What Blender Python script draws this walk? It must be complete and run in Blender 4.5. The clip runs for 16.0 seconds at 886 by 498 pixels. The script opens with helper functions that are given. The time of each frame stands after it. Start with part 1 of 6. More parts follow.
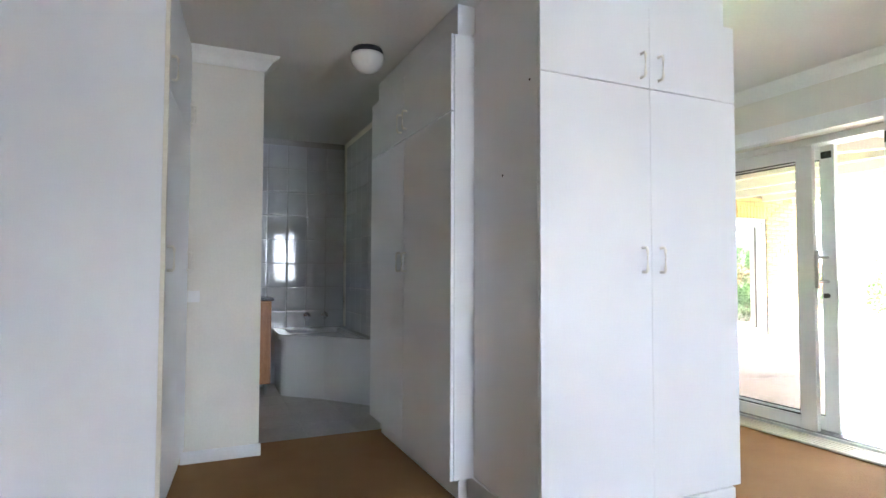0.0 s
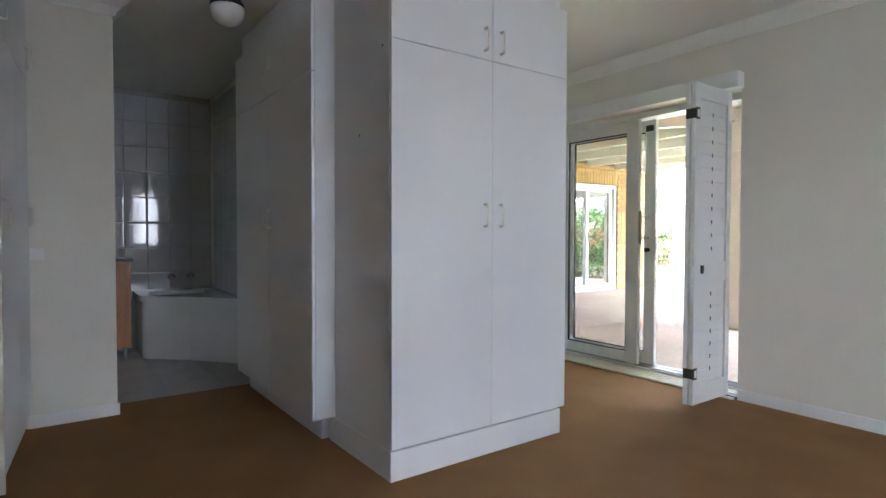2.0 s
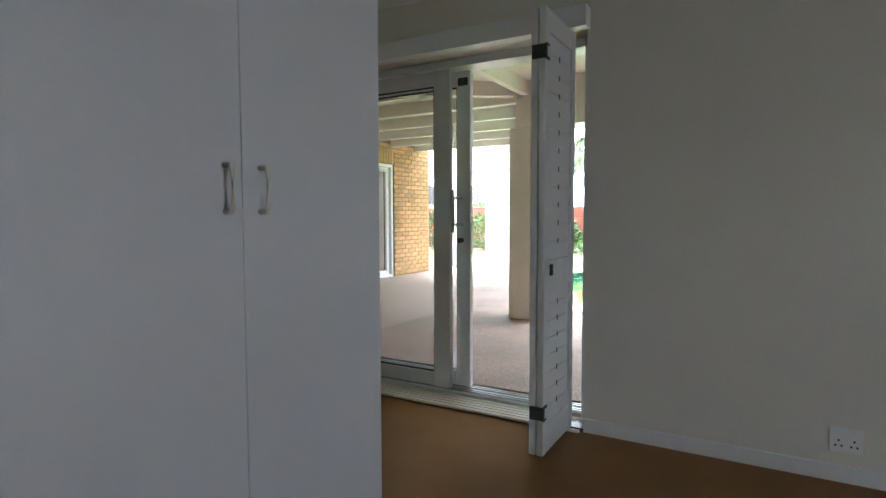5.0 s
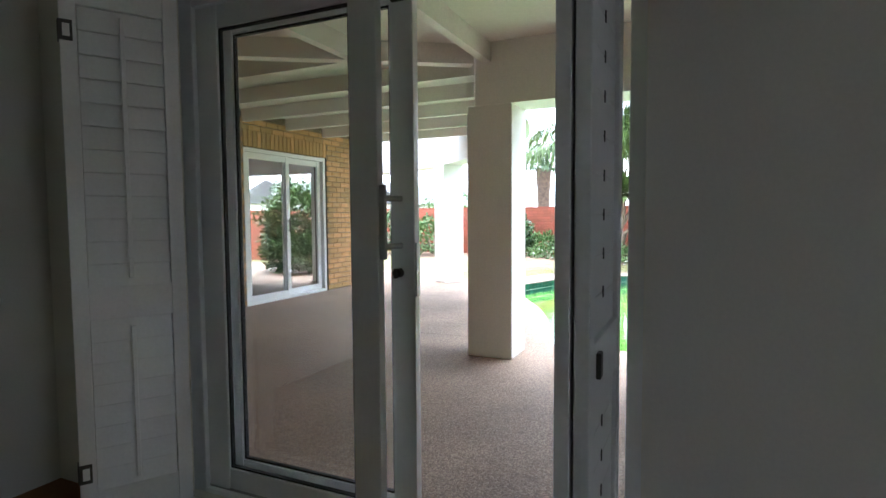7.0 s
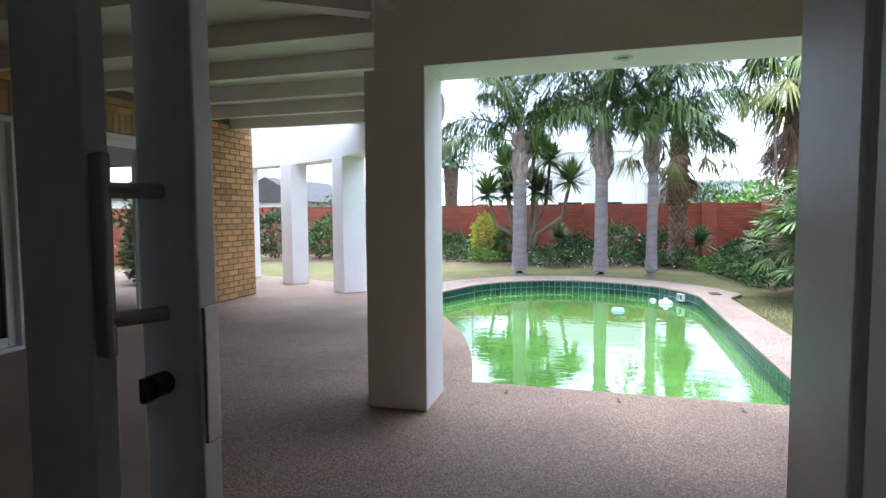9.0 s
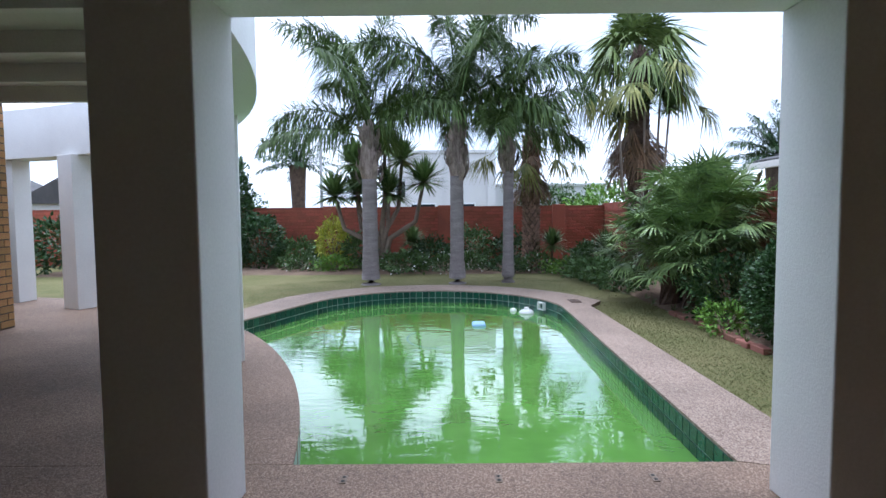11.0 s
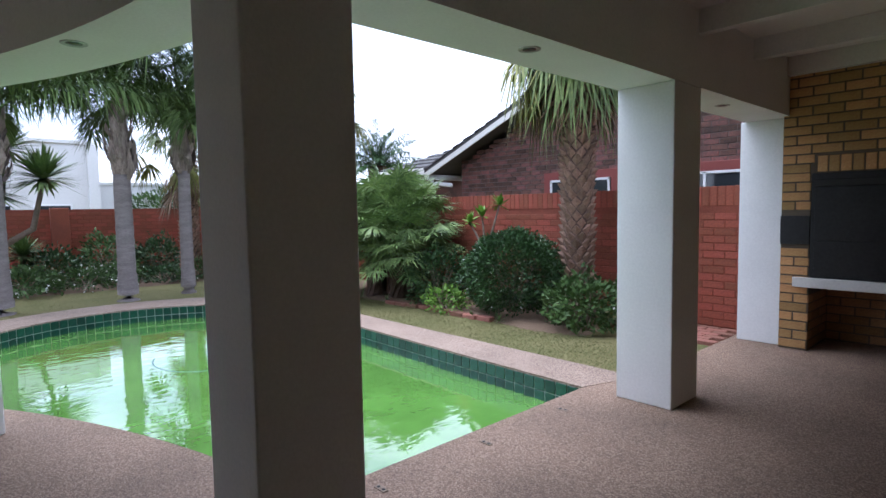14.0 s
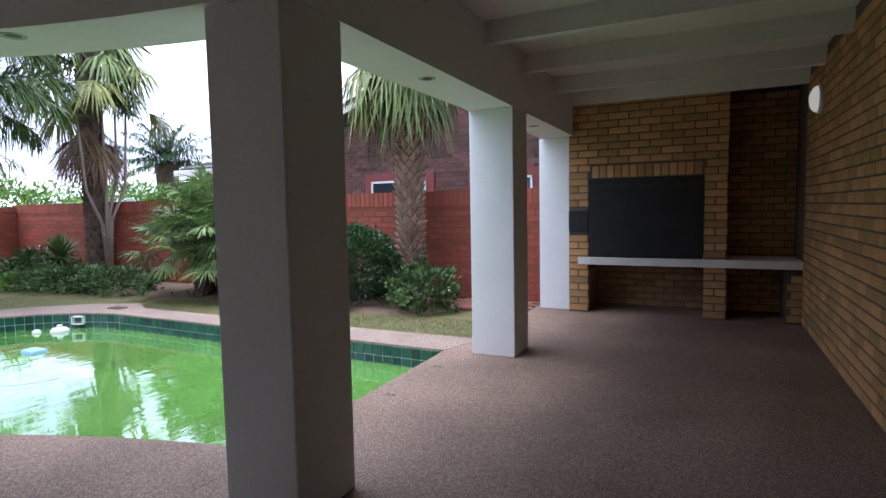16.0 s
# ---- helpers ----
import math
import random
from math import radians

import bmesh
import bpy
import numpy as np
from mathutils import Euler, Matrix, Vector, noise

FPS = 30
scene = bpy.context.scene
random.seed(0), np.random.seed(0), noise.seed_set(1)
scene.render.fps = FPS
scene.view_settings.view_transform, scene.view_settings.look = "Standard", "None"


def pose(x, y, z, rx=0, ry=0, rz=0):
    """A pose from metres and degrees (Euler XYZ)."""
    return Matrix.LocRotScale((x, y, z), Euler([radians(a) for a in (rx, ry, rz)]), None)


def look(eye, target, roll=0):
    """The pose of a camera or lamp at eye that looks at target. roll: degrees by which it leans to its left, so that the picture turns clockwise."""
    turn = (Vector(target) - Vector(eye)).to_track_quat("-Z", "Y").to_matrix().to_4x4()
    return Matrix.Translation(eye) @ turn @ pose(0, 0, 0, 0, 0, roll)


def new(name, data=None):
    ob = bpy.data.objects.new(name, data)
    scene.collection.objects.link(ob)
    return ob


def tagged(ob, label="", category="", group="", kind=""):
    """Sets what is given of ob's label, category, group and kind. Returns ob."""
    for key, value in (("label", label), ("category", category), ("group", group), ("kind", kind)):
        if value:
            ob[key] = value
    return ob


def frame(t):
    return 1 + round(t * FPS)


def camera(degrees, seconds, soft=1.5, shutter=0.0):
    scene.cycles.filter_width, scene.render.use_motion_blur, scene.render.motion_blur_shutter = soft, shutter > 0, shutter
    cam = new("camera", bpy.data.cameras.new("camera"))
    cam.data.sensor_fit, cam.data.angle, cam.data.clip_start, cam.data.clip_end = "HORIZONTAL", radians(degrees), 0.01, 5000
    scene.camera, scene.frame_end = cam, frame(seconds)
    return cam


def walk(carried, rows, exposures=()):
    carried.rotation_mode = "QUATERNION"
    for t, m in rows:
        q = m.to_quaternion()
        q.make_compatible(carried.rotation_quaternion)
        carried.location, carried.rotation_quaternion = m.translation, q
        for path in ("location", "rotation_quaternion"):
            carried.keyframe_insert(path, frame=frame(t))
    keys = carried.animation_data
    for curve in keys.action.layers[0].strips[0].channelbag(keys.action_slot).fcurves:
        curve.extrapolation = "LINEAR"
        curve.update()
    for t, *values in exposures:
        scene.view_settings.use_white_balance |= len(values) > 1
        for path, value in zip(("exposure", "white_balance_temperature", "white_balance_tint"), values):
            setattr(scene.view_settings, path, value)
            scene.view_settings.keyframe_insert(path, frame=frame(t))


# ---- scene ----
cam = camera(77.4, 16.0)
PATH = [
    (0, (-3.874, -1.911, 1.179), (-3.065, -0.084, 1.257), 0.2),
    (0.5, (-3.914, -2.052, 1.171), (-2.992, -0.279, 1.235), 0.1),
    (1, (-3.926, -2.122, 1.143), (-2.908, -0.401, 1.189), 0.1),
    (1.5, (-3.901, -2.14, 1.125), (-2.803, -0.469, 1.125), 0.0),
    (2, (-3.861, -2.158, 1.129), (-2.691, -0.537, 1.079), 0.1),
    (2.5, (-3.811, -2.151, 1.121), (-2.559, -0.593, 1.045), 0.1),
    (3, (-3.726, -2.053, 1.127), (-2.379, -0.578, 1.031), 0.0),
    (3.5, (-3.622, -1.872, 1.126), (-2.157, -0.514, 1.021), 0.0),
    (4, (-3.434, -1.619, 1.135), (-1.863, -0.386, 1.023), 0.0),
    (4.5, (-3.206, -1.365, 1.147), (-1.555, -0.241, 1.032), -0.1),
    (4.7, (-3.095, -1.256, 1.153), (-1.408, -0.189, 1.037), -0.1),
    (5.75, (-2.43, -0.78, 1.185), (-0.67, 0.165, 1.07), -0.2),
    (6.8, (-1.678, -0.439, 1.215), (0.124, 0.421, 1.098), -0.2),
    (7, (-1.544, -0.408, 1.219), (0.268, 0.431, 1.1), -0.4),
    (7.5, (-1.194, -0.281, 1.226), (0.635, 0.518, 1.103), -0.3),
    (8, (-0.905, -0.165, 1.24), (0.965, 0.542, 1.116), -0.3),
    (8.2, (-0.809, -0.125, 1.238), (1.077, 0.527, 1.114), -0.3),
    (9.25, (-0.25, 0.03, 1.258), (1.69, 0.515, 1.13), -0.4),
    (10.3, (0.375, 0.05, 1.273), (2.357, 0.288, 1.15), -0.5),
    (10.5, (0.525, 0.047, 1.271), (2.513, 0.234, 1.148), -0.4),
    (11, (0.802, 0.079, 1.277), (2.798, 0.087, 1.153), -0.5),
    (11.5, (1.007, 0.205, 1.24), (2.994, 0.019, 1.121), -0.5),
    (12, (1.12, 0.489, 1.245), (3.07, 0.06, 1.125), -0.6),
    (12.5, (1.158, 0.886, 1.281), (3.028, 0.19, 1.154), -0.9),
    (13, (1.168, 1.298, 1.32), (2.926, 0.356, 1.184), -1.0),
    (13.5, (1.2, 1.712, 1.339), (2.815, 0.54, 1.198), -1.0),
    (14, (1.259, 2.102, 1.355), (2.731, 0.755, 1.212), -1.0),
    (14.5, (1.312, 2.421, 1.362), (2.631, 0.925, 1.215), -1.05),
    (15, (1.36, 2.667, 1.352), (2.523, 1.047, 1.204), -1.0),
    (15.5, (1.375, 2.891, 1.345), (2.383, 1.171, 1.193), -1.0),
    (16, (1.399, 3.11, 1.315), (2.26, 1.311, 1.165), -1.1),
]
EXPOSURE = [(0.0, 6.3, 5700, 11), (1.0, 5.9, 5700, 11), (2.0, 5.25, 5700, 12), (3.0, 4.85, 5750, 12), (4.0, 4.5, 5750, 11),
            (4.7, 4.1, 5800, 10), (6.8, 3.25, 5700, 10), (8.2, 2.25, 5600, 12), (10.3, 0.98, 5400, 15), (11.2, 0.65, 5400, 14), (12.5, 0.45, 5400, 14), (13.0, 0.7, 5420, 15),
            (14.0, 0.98, 5500, 17), (16.0, 1.15, 5500, 19)]
walk(cam, [(t, look(eye, target, roll)) for t, eye, target, roll in PATH], EXPOSURE)

# ---- world and light ----
world = bpy.data.worlds.new("overcast_sky")
scene.world = world
world.use_nodes = True
wn, wl = world.node_tree.nodes, world.node_tree.links
wn.clear()
w_out = wn.new("ShaderNodeOutputWorld")
w_bg = wn.new("ShaderNodeBackground")
w_sky = wn.new("ShaderNodeTexSky")
w_sky.sky_type = "NISHITA"
w_sky.sun_disc = False
w_sky.sun_elevation, w_sky.sun_rotation = radians(76), radians(53)
w_co = wn.new("ShaderNodeTexCoord")
w_map = wn.new("ShaderNodeMapping")
w_map.inputs["Scale"].default_value = (1.0, 1.0, 3.2)
w_noise = wn.new("ShaderNodeTexNoise")
w_noise.inputs["Scale"].default_value = 2.6
w_noise.inputs["Detail"].default_value = 6
w_noise.inputs["Roughness"].default_value = 0.55
w_ramp = wn.new("ShaderNodeValToRGB")
w_ramp.color_ramp.elements[0].position, w_ramp.color_ramp.elements[0].color = 0.40, (6.4, 7.1, 8.1, 1)
w_ramp.color_ramp.elements[1].position, w_ramp.color_ramp.elements[1].color = 0.60, (11.5, 11.8, 12.2, 1)
w_mix = wn.new("ShaderNodeMixRGB")
w_mix.inputs["Fac"].default_value = 0.88
wl.new(w_co.outputs["Generated"], w_map.inputs["Vector"])
wl.new(w_map.outputs["Vector"], w_noise.inputs["Vector"])
wl.new(w_noise.outputs["Fac"], w_ramp.inputs["Fac"])
wl.new(w_sky.outputs["Color"], w_mix.inputs["Color1"])
wl.new(w_ramp.outputs["Color"], w_mix.inputs["Color2"])
wl.new(w_mix.outputs["Color"], w_bg.inputs["Color"])
w_bg.inputs["Strength"].default_value = 0.12
wl.new(w_bg.outputs["Background"], w_out.inputs["Surface"])

sun_data = bpy.data.lights.new("sun", "SUN")
sun_data.energy, sun_data.angle, sun_data.color = 2.0, radians(50), (1.0, 0.985, 0.96)
sun = new("sun", sun_data)
sun.matrix_world = look((4, 3, 20), (0, 0, 0))


def window_light(name, m, wide, high, power, color=(0.88, 0.94, 1.0)):
    """Sky light that comes in through a window's opening."""
    data = bpy.data.lights.new(name, "AREA")
    data.shape, data.size, data.size_y, data.energy, data.color = "RECTANGLE", wide, high, power, color
    ob = new(name, data)
    ob.matrix_world = m
    return ob


window_light("daylight_south_window", look((-2.3, -4.62, 1.5), (-2.0, 0, 1.2)), 0.95, 1.15, 0.8, (0.85, 0.88, 1.0))

# ---- materials ----
def material(name, color, rough=0.6, metal=0.0, vary=0.12, scale=3.0, fine=60.0, bump=0.08, bump_scale=None, second=None,
             spread=0.0, coat=0.0, stretch=(1, 1, 1), spec=0.5):
    """A surface with broad blotches, fine grain and relief. spread: difference from piece to piece."""
    mat = bpy.data.materials.new(name)
    mat.use_nodes = True
    n, l = mat.node_tree.nodes, mat.node_tree.links
    bsdf = n["Principled BSDF"]
    bsdf.inputs["Roughness"].default_value = rough
    bsdf.inputs["Metallic"].default_value = metal
    bsdf.inputs["Coat Weight"].default_value = coat
    bsdf.inputs["Specular IOR Level"].default_value = spec
    co = n.new("ShaderNodeTexCoord")
    mp = n.new("ShaderNodeMapping")
    mp.inputs["Scale"].default_value = stretch
    l.new(co.outputs["Object"], mp.inputs["Vector"])
    big, small = n.new("ShaderNodeTexNoise"), n.new("ShaderNodeTexNoise")
    big.inputs["Scale"].default_value, big.inputs["Detail"].default_value = scale, 4
    small.inputs["Scale"].default_value, small.inputs["Detail"].default_value = fine, 3
    for t in (big, small):
        l.new(mp.outputs["Vector"], t.inputs["Vector"])
    add = n.new("ShaderNodeMath")
    add.operation = "ADD"
    l.new(big.outputs["Fac"], add.inputs[0])
    l.new(small.outputs["Fac"], add.inputs[1])
    half = n.new("ShaderNodeMath")
    half.operation = "MULTIPLY"
    half.inputs[1].default_value = 0.5
    l.new(add.outputs[0], half.inputs[0])
    ramp = n.new("ShaderNodeValToRGB")
    lo = second or tuple(c * (1 - vary) for c in color)
    hi = color if second else tuple(min(1, c * (1 + vary * 0.6)) for c in color)
    ramp.color_ramp.elements[0].position, ramp.color_ramp.elements[0].color = 0.36, (*lo, 1)
    ramp.color_ramp.elements[1].position, ramp.color_ramp.elements[1].color = 0.64, (*hi, 1)
    l.new(half.outputs[0], ramp.inputs["Fac"])
    out = ramp.outputs["Color"]
    if spread:
        info, geo = n.new("ShaderNodeObjectInfo"), n.new("ShaderNodeNewGeometry")
        s = n.new("ShaderNodeMath")
        s.operation = "ADD"
        l.new(info.outputs["Random"], s.inputs[0])
        l.new(geo.outputs["Random Per Island"], s.inputs[1])
        f = n.new("ShaderNodeMath")
        f.operation = "FRACT"
        l.new(s.outputs[0], f.inputs[0])
        rng = n.new("ShaderNodeMapRange")
        rng.inputs["To Min"].default_value, rng.inputs["To Max"].default_value = 1 - spread, 1 + spread
        l.new(f.outputs[0], rng.inputs["Value"])
        hsv = n.new("ShaderNodeHueSaturation")
        l.new(rng.outputs[0], hsv.inputs["Value"])
        hue = n.new("ShaderNodeMapRange")
        hue.inputs["To Min"].default_value, hue.inputs["To Max"].default_value = 0.5 + spread * 0.03, 0.5 - spread * 0.03
        l.new(f.outputs[0], hue.inputs["Value"])
        l.new(hue.outputs[0], hsv.inputs["Hue"])
        l.new(out, hsv.inputs["Color"])
        out = hsv.outputs["Color"]
    l.new(out, bsdf.inputs["Base Color"])
    if bump:
        b = n.new("ShaderNodeBump")
        b.inputs["Strength"].default_value = bump
        b.inputs["Distance"].default_value = 0.01
        src = small
        if bump_scale:
            src = n.new("ShaderNodeTexNoise")
            src.inputs["Scale"].default_value, src.inputs["Detail"].default_value = bump_scale, 3
            l.new(mp.outputs["Vector"], src.inputs["Vector"])
        l.new(src.outputs["Fac"], b.inputs["Height"])
        l.new(b.outputs["Normal"], bsdf.inputs["Normal"])
    return mat


def glass_material(name, tint=(0.985, 0.992, 0.99), rough=0.0):
    mat = bpy.data.materials.new(name)
    mat.use_nodes = True
    n, l = mat.node_tree.nodes, mat.node_tree.links
    n.clear()
    out, mix = n.new("ShaderNodeOutputMaterial"), n.new("ShaderNodeMixShader")
    clear, gloss, face = n.new("ShaderNodeBsdfTransparent"), n.new("ShaderNodeBsdfGlossy"), n.new("ShaderNodeLayerWeight")
    face.inputs["Blend"].default_value = 0.5
    power, fres = n.new("ShaderNodeMath"), n.new("ShaderNodeMath")
    power.operation, fres.operation = "POWER", "MULTIPLY_ADD"
    power.inputs[1].default_value = 5.0
    fres.inputs[1].default_value, fres.inputs[2].default_value = 0.9, 0.03
    l.new(face.outputs["Facing"], power.inputs[0])
    l.new(power.outputs[0], fres.inputs[0])
    clear.inputs["Color"].default_value = (*tint, 1)
    gloss.inputs["Roughness"].default_value = rough
    l.new(fres.outputs[0], mix.inputs[0])
    l.new(clear.outputs[0], mix.inputs[1])
    l.new(gloss.outputs[0], mix.inputs[2])
    l.new(mix.outputs[0], out.inputs["Surface"])
    return mat


def pebble_material(name, lo, mid, hi, size=180.0):
    """Exposed aggregate: small stones in a cement ground, with broad stains."""
    mat = material(name, mid, rough=0.75, bump=0)
    n, l = mat.node_tree.nodes, mat.node_tree.links
    bsdf = n["Principled BSDF"]
    co = n.new("ShaderNodeTexCoord")
    vor = n.new("ShaderNodeTexVoronoi")
    vor.inputs["Scale"].default_value = size
    l.new(co.outputs["Object"], vor.inputs["Vector"])
    sep = n.new("ShaderNodeSeparateColor")
    l.new(vor.outputs["Color"], sep.inputs["Color"])
    ramp = n.new("ShaderNodeValToRGB")
    e = ramp.color_ramp.elements
    e[0].position, e[0].color = 0.0, (*lo, 1)
    e[1].position, e[1].color = 1.0, (*hi, 1)
    k = e.new(0.5)
    k.color = (*mid, 1)
    l.new(sep.outputs["Red"], ramp.inputs["Fac"])
    stain = n.new("ShaderNodeTexNoise")
    stain.inputs["Scale"].default_value, stain.inputs["Detail"].default_value = 1.1, 6
    l.new(co.outputs["Object"], stain.inputs["Vector"])
    rng = n.new("ShaderNodeMapRange")
    rng.inputs["From Min"].default_value, rng.inputs["From Max"].default_value = 0.3, 0.7
    rng.inputs["To Min"].default_value, rng.inputs["To Max"].default_value = 0.72, 1.15
    l.new(stain.outputs["Fac"], rng.inputs["Value"])
    hsv = n.new("ShaderNodeHueSaturation")
    l.new(ramp.outputs["Color"], hsv.inputs["Color"])
    l.new(rng.outputs[0], hsv.inputs["Value"])
    l.new(hsv.outputs["Color"], bsdf.inputs["Base Color"])
    b = n.new("ShaderNodeBump")
    b.inputs["Strength"].default_value, b.inputs["Distance"].default_value = 0.5, 0.004
    l.new(vor.outputs["Distance"], b.inputs["Height"])
    b.invert = True
    l.new(b.outputs["Normal"], bsdf.inputs["Normal"])
    return mat


def water_material():
    mat = material("algae_water", (0.112, 0.262, 0.05), rough=0.02, vary=0.25, scale=0.7, fine=2.5, bump=0, spec=0.95)
    n, l = mat.node_tree.nodes, mat.node_tree.links
    co = n.new("ShaderNodeTexCoord")
    mp = n.new("ShaderNodeMapping")
    mp.inputs["Scale"].default_value = (2.9, 1.2, 1.0)
    l.new(co.outputs["Object"], mp.inputs["Vector"])
    a = n.new("ShaderNodeTexNoise")
    a.inputs["Scale"].default_value, a.inputs["Detail"].default_value, a.inputs["Distortion"].default_value = 2.6, 2.0, 0.5
    l.new(mp.outputs["Vector"], a.inputs["Vector"])
    b = n.new("ShaderNodeBump")
    b.inputs["Strength"].default_value, b.inputs["Distance"].default_value = 0.048, 0.05
    l.new(a.outputs["Fac"], b.inputs["Height"])
    bsdf = n["Principled BSDF"]
    bsdf.inputs["Coat Weight"].default_value, bsdf.inputs["Coat Roughness"].default_value = 0.65, 0.02
    l.new(b.outputs["Normal"], bsdf.inputs["Normal"])
    l.new(b.outputs["Normal"], bsdf.inputs["Coat Normal"])
    return mat


def lamp_material(name, color, strength):
    mat = material(name, (0.85, 0.83, 0.78), rough=0.35, bump=0)
    bsdf = mat.node_tree.nodes["Principled BSDF"]
    bsdf.inputs["Emission Color"].default_value = (*color, 1)
    bsdf.inputs["Emission Strength"].default_value = strength
    return mat


def leaf_material(name, color, second, rough=0.5, spread=0.25):
    mat = material(name, color, rough=rough, second=second, scale=2.0, fine=25, bump=0, spread=spread, spec=0.3)
    return mat


M_WALL = material("cream_wall_paint", (0.72, 0.69, 0.61), rough=0.75, vary=0.04, scale=1.2, fine=90, bump=0.06)
M_CEIL = material("white_ceiling_paint", (0.74, 0.73, 0.70), rough=0.85, vary=0.04, scale=1.0, fine=70, bump=0.05)
M_CORNICE = material("white_cornice_plaster", (0.78, 0.77, 0.74), rough=0.7, vary=0.04, bump=0.04)
M_MELAMINE = material("white_melamine", (0.78, 0.785, 0.80), rough=0.38, vary=0.03, scale=1.5, fine=200, bump=0.02)
M_EDGE = material("cream_edging", (0.72, 0.68, 0.58), rough=0.5, vary=0.06, bump=0.03)
M_HANDLE = material("cream_plastic_handle", (0.80, 0.77, 0.69), rough=0.3, vary=0.04, bump=0.02)
M_GAP = material("dark_gap", (0.03, 0.03, 0.03), rough=0.9, bump=0)
M_CARPET = material("tan_carpet", (0.30, 0.165, 0.068), rough=0.95, second=(0.23, 0.122, 0.048), scale=2.2, fine=260, bump=0.6, bump_scale=420, spec=0.1)
M_TILEFLOOR = material("grey_floor_tile", (0.40, 0.37, 0.34), rough=0.35, vary=0.16, scale=5, fine=60, bump=0.04, spread=0.08)
M_PALETILE = material("pale_floor_tile", (0.58, 0.57, 0.55), rough=0.18, vary=0.06, scale=3, fine=40, bump=0.02)
M_GROUT = material("grey_grout", (0.42, 0.40, 0.38), rough=0.9, vary=0.15, bump=0.15)
M_WALLTILE = material("glossy_white_wall_tile", (0.58, 0.585, 0.60), rough=0.05, vary=0.03, scale=3, fine=20, bump=0.015, bump_scale=9, spread=0.03)
M_ACRYLIC = material("white_bath_acrylic", (0.76, 0.76, 0.77), rough=0.12, vary=0.03, bump=0.0)
M_WOOD = material("orange_pine_veneer", (0.46, 0.19, 0.055), rough=0.4, second=(0.33, 0.12, 0.03), scale=6, fine=40, bump=0.05, stretch=(6, 6, 0.6))
M_GRANITE = material("black_granite", (0.02, 0.02, 0.022), rough=0.15, second=(0.05, 0.05, 0.05), scale=40, fine=200, bump=0)
M_CHROME = material("chrome", (0.7, 0.7, 0.72), rough=0.12, metal=1.0, vary=0.03, bump=0)
M_STEEL = material("brushed_steel", (0.42, 0.42, 0.43), rough=0.35, metal=1.0, vary=0.1, bump=0.03)
M_DARKSTEEL = material("dark_bronze_steel", (0.075, 0.07, 0.062), rough=0.42, metal=0.8, vary=0.2, bump=0.04)
M_ALU = material("white_powder_coated_aluminium", (0.76, 0.77, 0.78), rough=0.35, vary=0.03, bump=0.02)
M_GASKET = material("black_rubber_gasket", (0.015, 0.015, 0.016), rough=0.7, bump=0)
M_SHUTTER = material("white_shutter_paint", (0.76, 0.76, 0.75), rough=0.42, vary=0.05, scale=4, fine=80, bump=0.04)
M_PLASTIC = material("white_plastic", (0.78, 0.78, 0.76), rough=0.35, vary=0.02, bump=0)
M_GLASS = glass_material("clear_glass")
M_DARKGLASS = glass_material("tinted_glass", (0.86, 0.9, 0.9))
M_DOME = material("opal_glass_shade", (0.78, 0.77, 0.75), rough=0.25, vary=0.02, bump=0)
M_LAMP = lamp_material("lit_opal_glass", (1.0, 0.93, 0.74), 0.16)
M_PEBBLE = pebble_material("pebble_paving", (0.125, 0.078, 0.054), (0.23, 0.148, 0.10), (0.37, 0.27, 0.195), 150)
M_COPING = pebble_material("pebble_coping", (0.15, 0.10, 0.075), (0.285, 0.20, 0.15), (0.42, 0.33, 0.26), 130)
M_BRICK = material("yellow_face_brick", (0.53, 0.325, 0.13), rough=0.85, second=(0.38, 0.20, 0.078), scale=7, fine=90, bump=0.5, spread=0.28)
M_MORTAR = material("grey_mortar", (0.125, 0.097, 0.07), rough=0.95, vary=0.25, scale=8, fine=120, bump=0.4)
M_BROWNBRICK = material("brown_brick", (0.36, 0.20, 0.09), rough=0.9, second=(0.22, 0.12, 0.06), scale=4, fine=60, bump=0.5, spread=0.25)
M_REDBRICK = material("red_painted_brick", (0.33, 0.085, 0.042), rough=0.75, second=(0.20, 0.052, 0.03), scale=1.6, fine=55, bump=0.4, spread=0.2)
M_REDMORTAR = material("red_mortar", (0.225, 0.058, 0.032), rough=0.9, vary=0.25, bump=0.3)
M_CLINKER = material("dark_clinker_brick", (0.20, 0.085, 0.06), rough=0.85, second=(0.06, 0.036, 0.032), scale=6, fine=50, bump=0.5, spread=0.5)
M_CLINKERMORTAR = material("pale_mortar", (0.15, 0.115, 0.10), rough=0.95, vary=0.25, bump=0.3)
M_PLASTER = material("white_textured_plaster", (0.81, 0.81, 0.80), rough=0.85, vary=0.06, scale=2.0, fine=60, bump=0.14, bump_scale=90)
M_VCEIL = material("cream_veranda_ceiling", (0.70, 0.675, 0.62), rough=0.8, vary=0.06, scale=1.6, fine=40, bump=0.08)
M_TIMBER = material("white_painted_timber", (0.72, 0.70, 0.65), rough=0.6, vary=0.08, scale=3, fine=60, bump=0.08)
M_BLACKSTEEL = material("matt_black_steel", (0.018, 0.018, 0.019), rough=0.5, metal=0.3, vary=0.4, scale=3, fine=40, bump=0.05)
M_SHELF = material("white_painted_concrete", (0.72, 0.70, 0.66), rough=0.7, vary=0.1, scale=5, fine=60, bump=0.15)
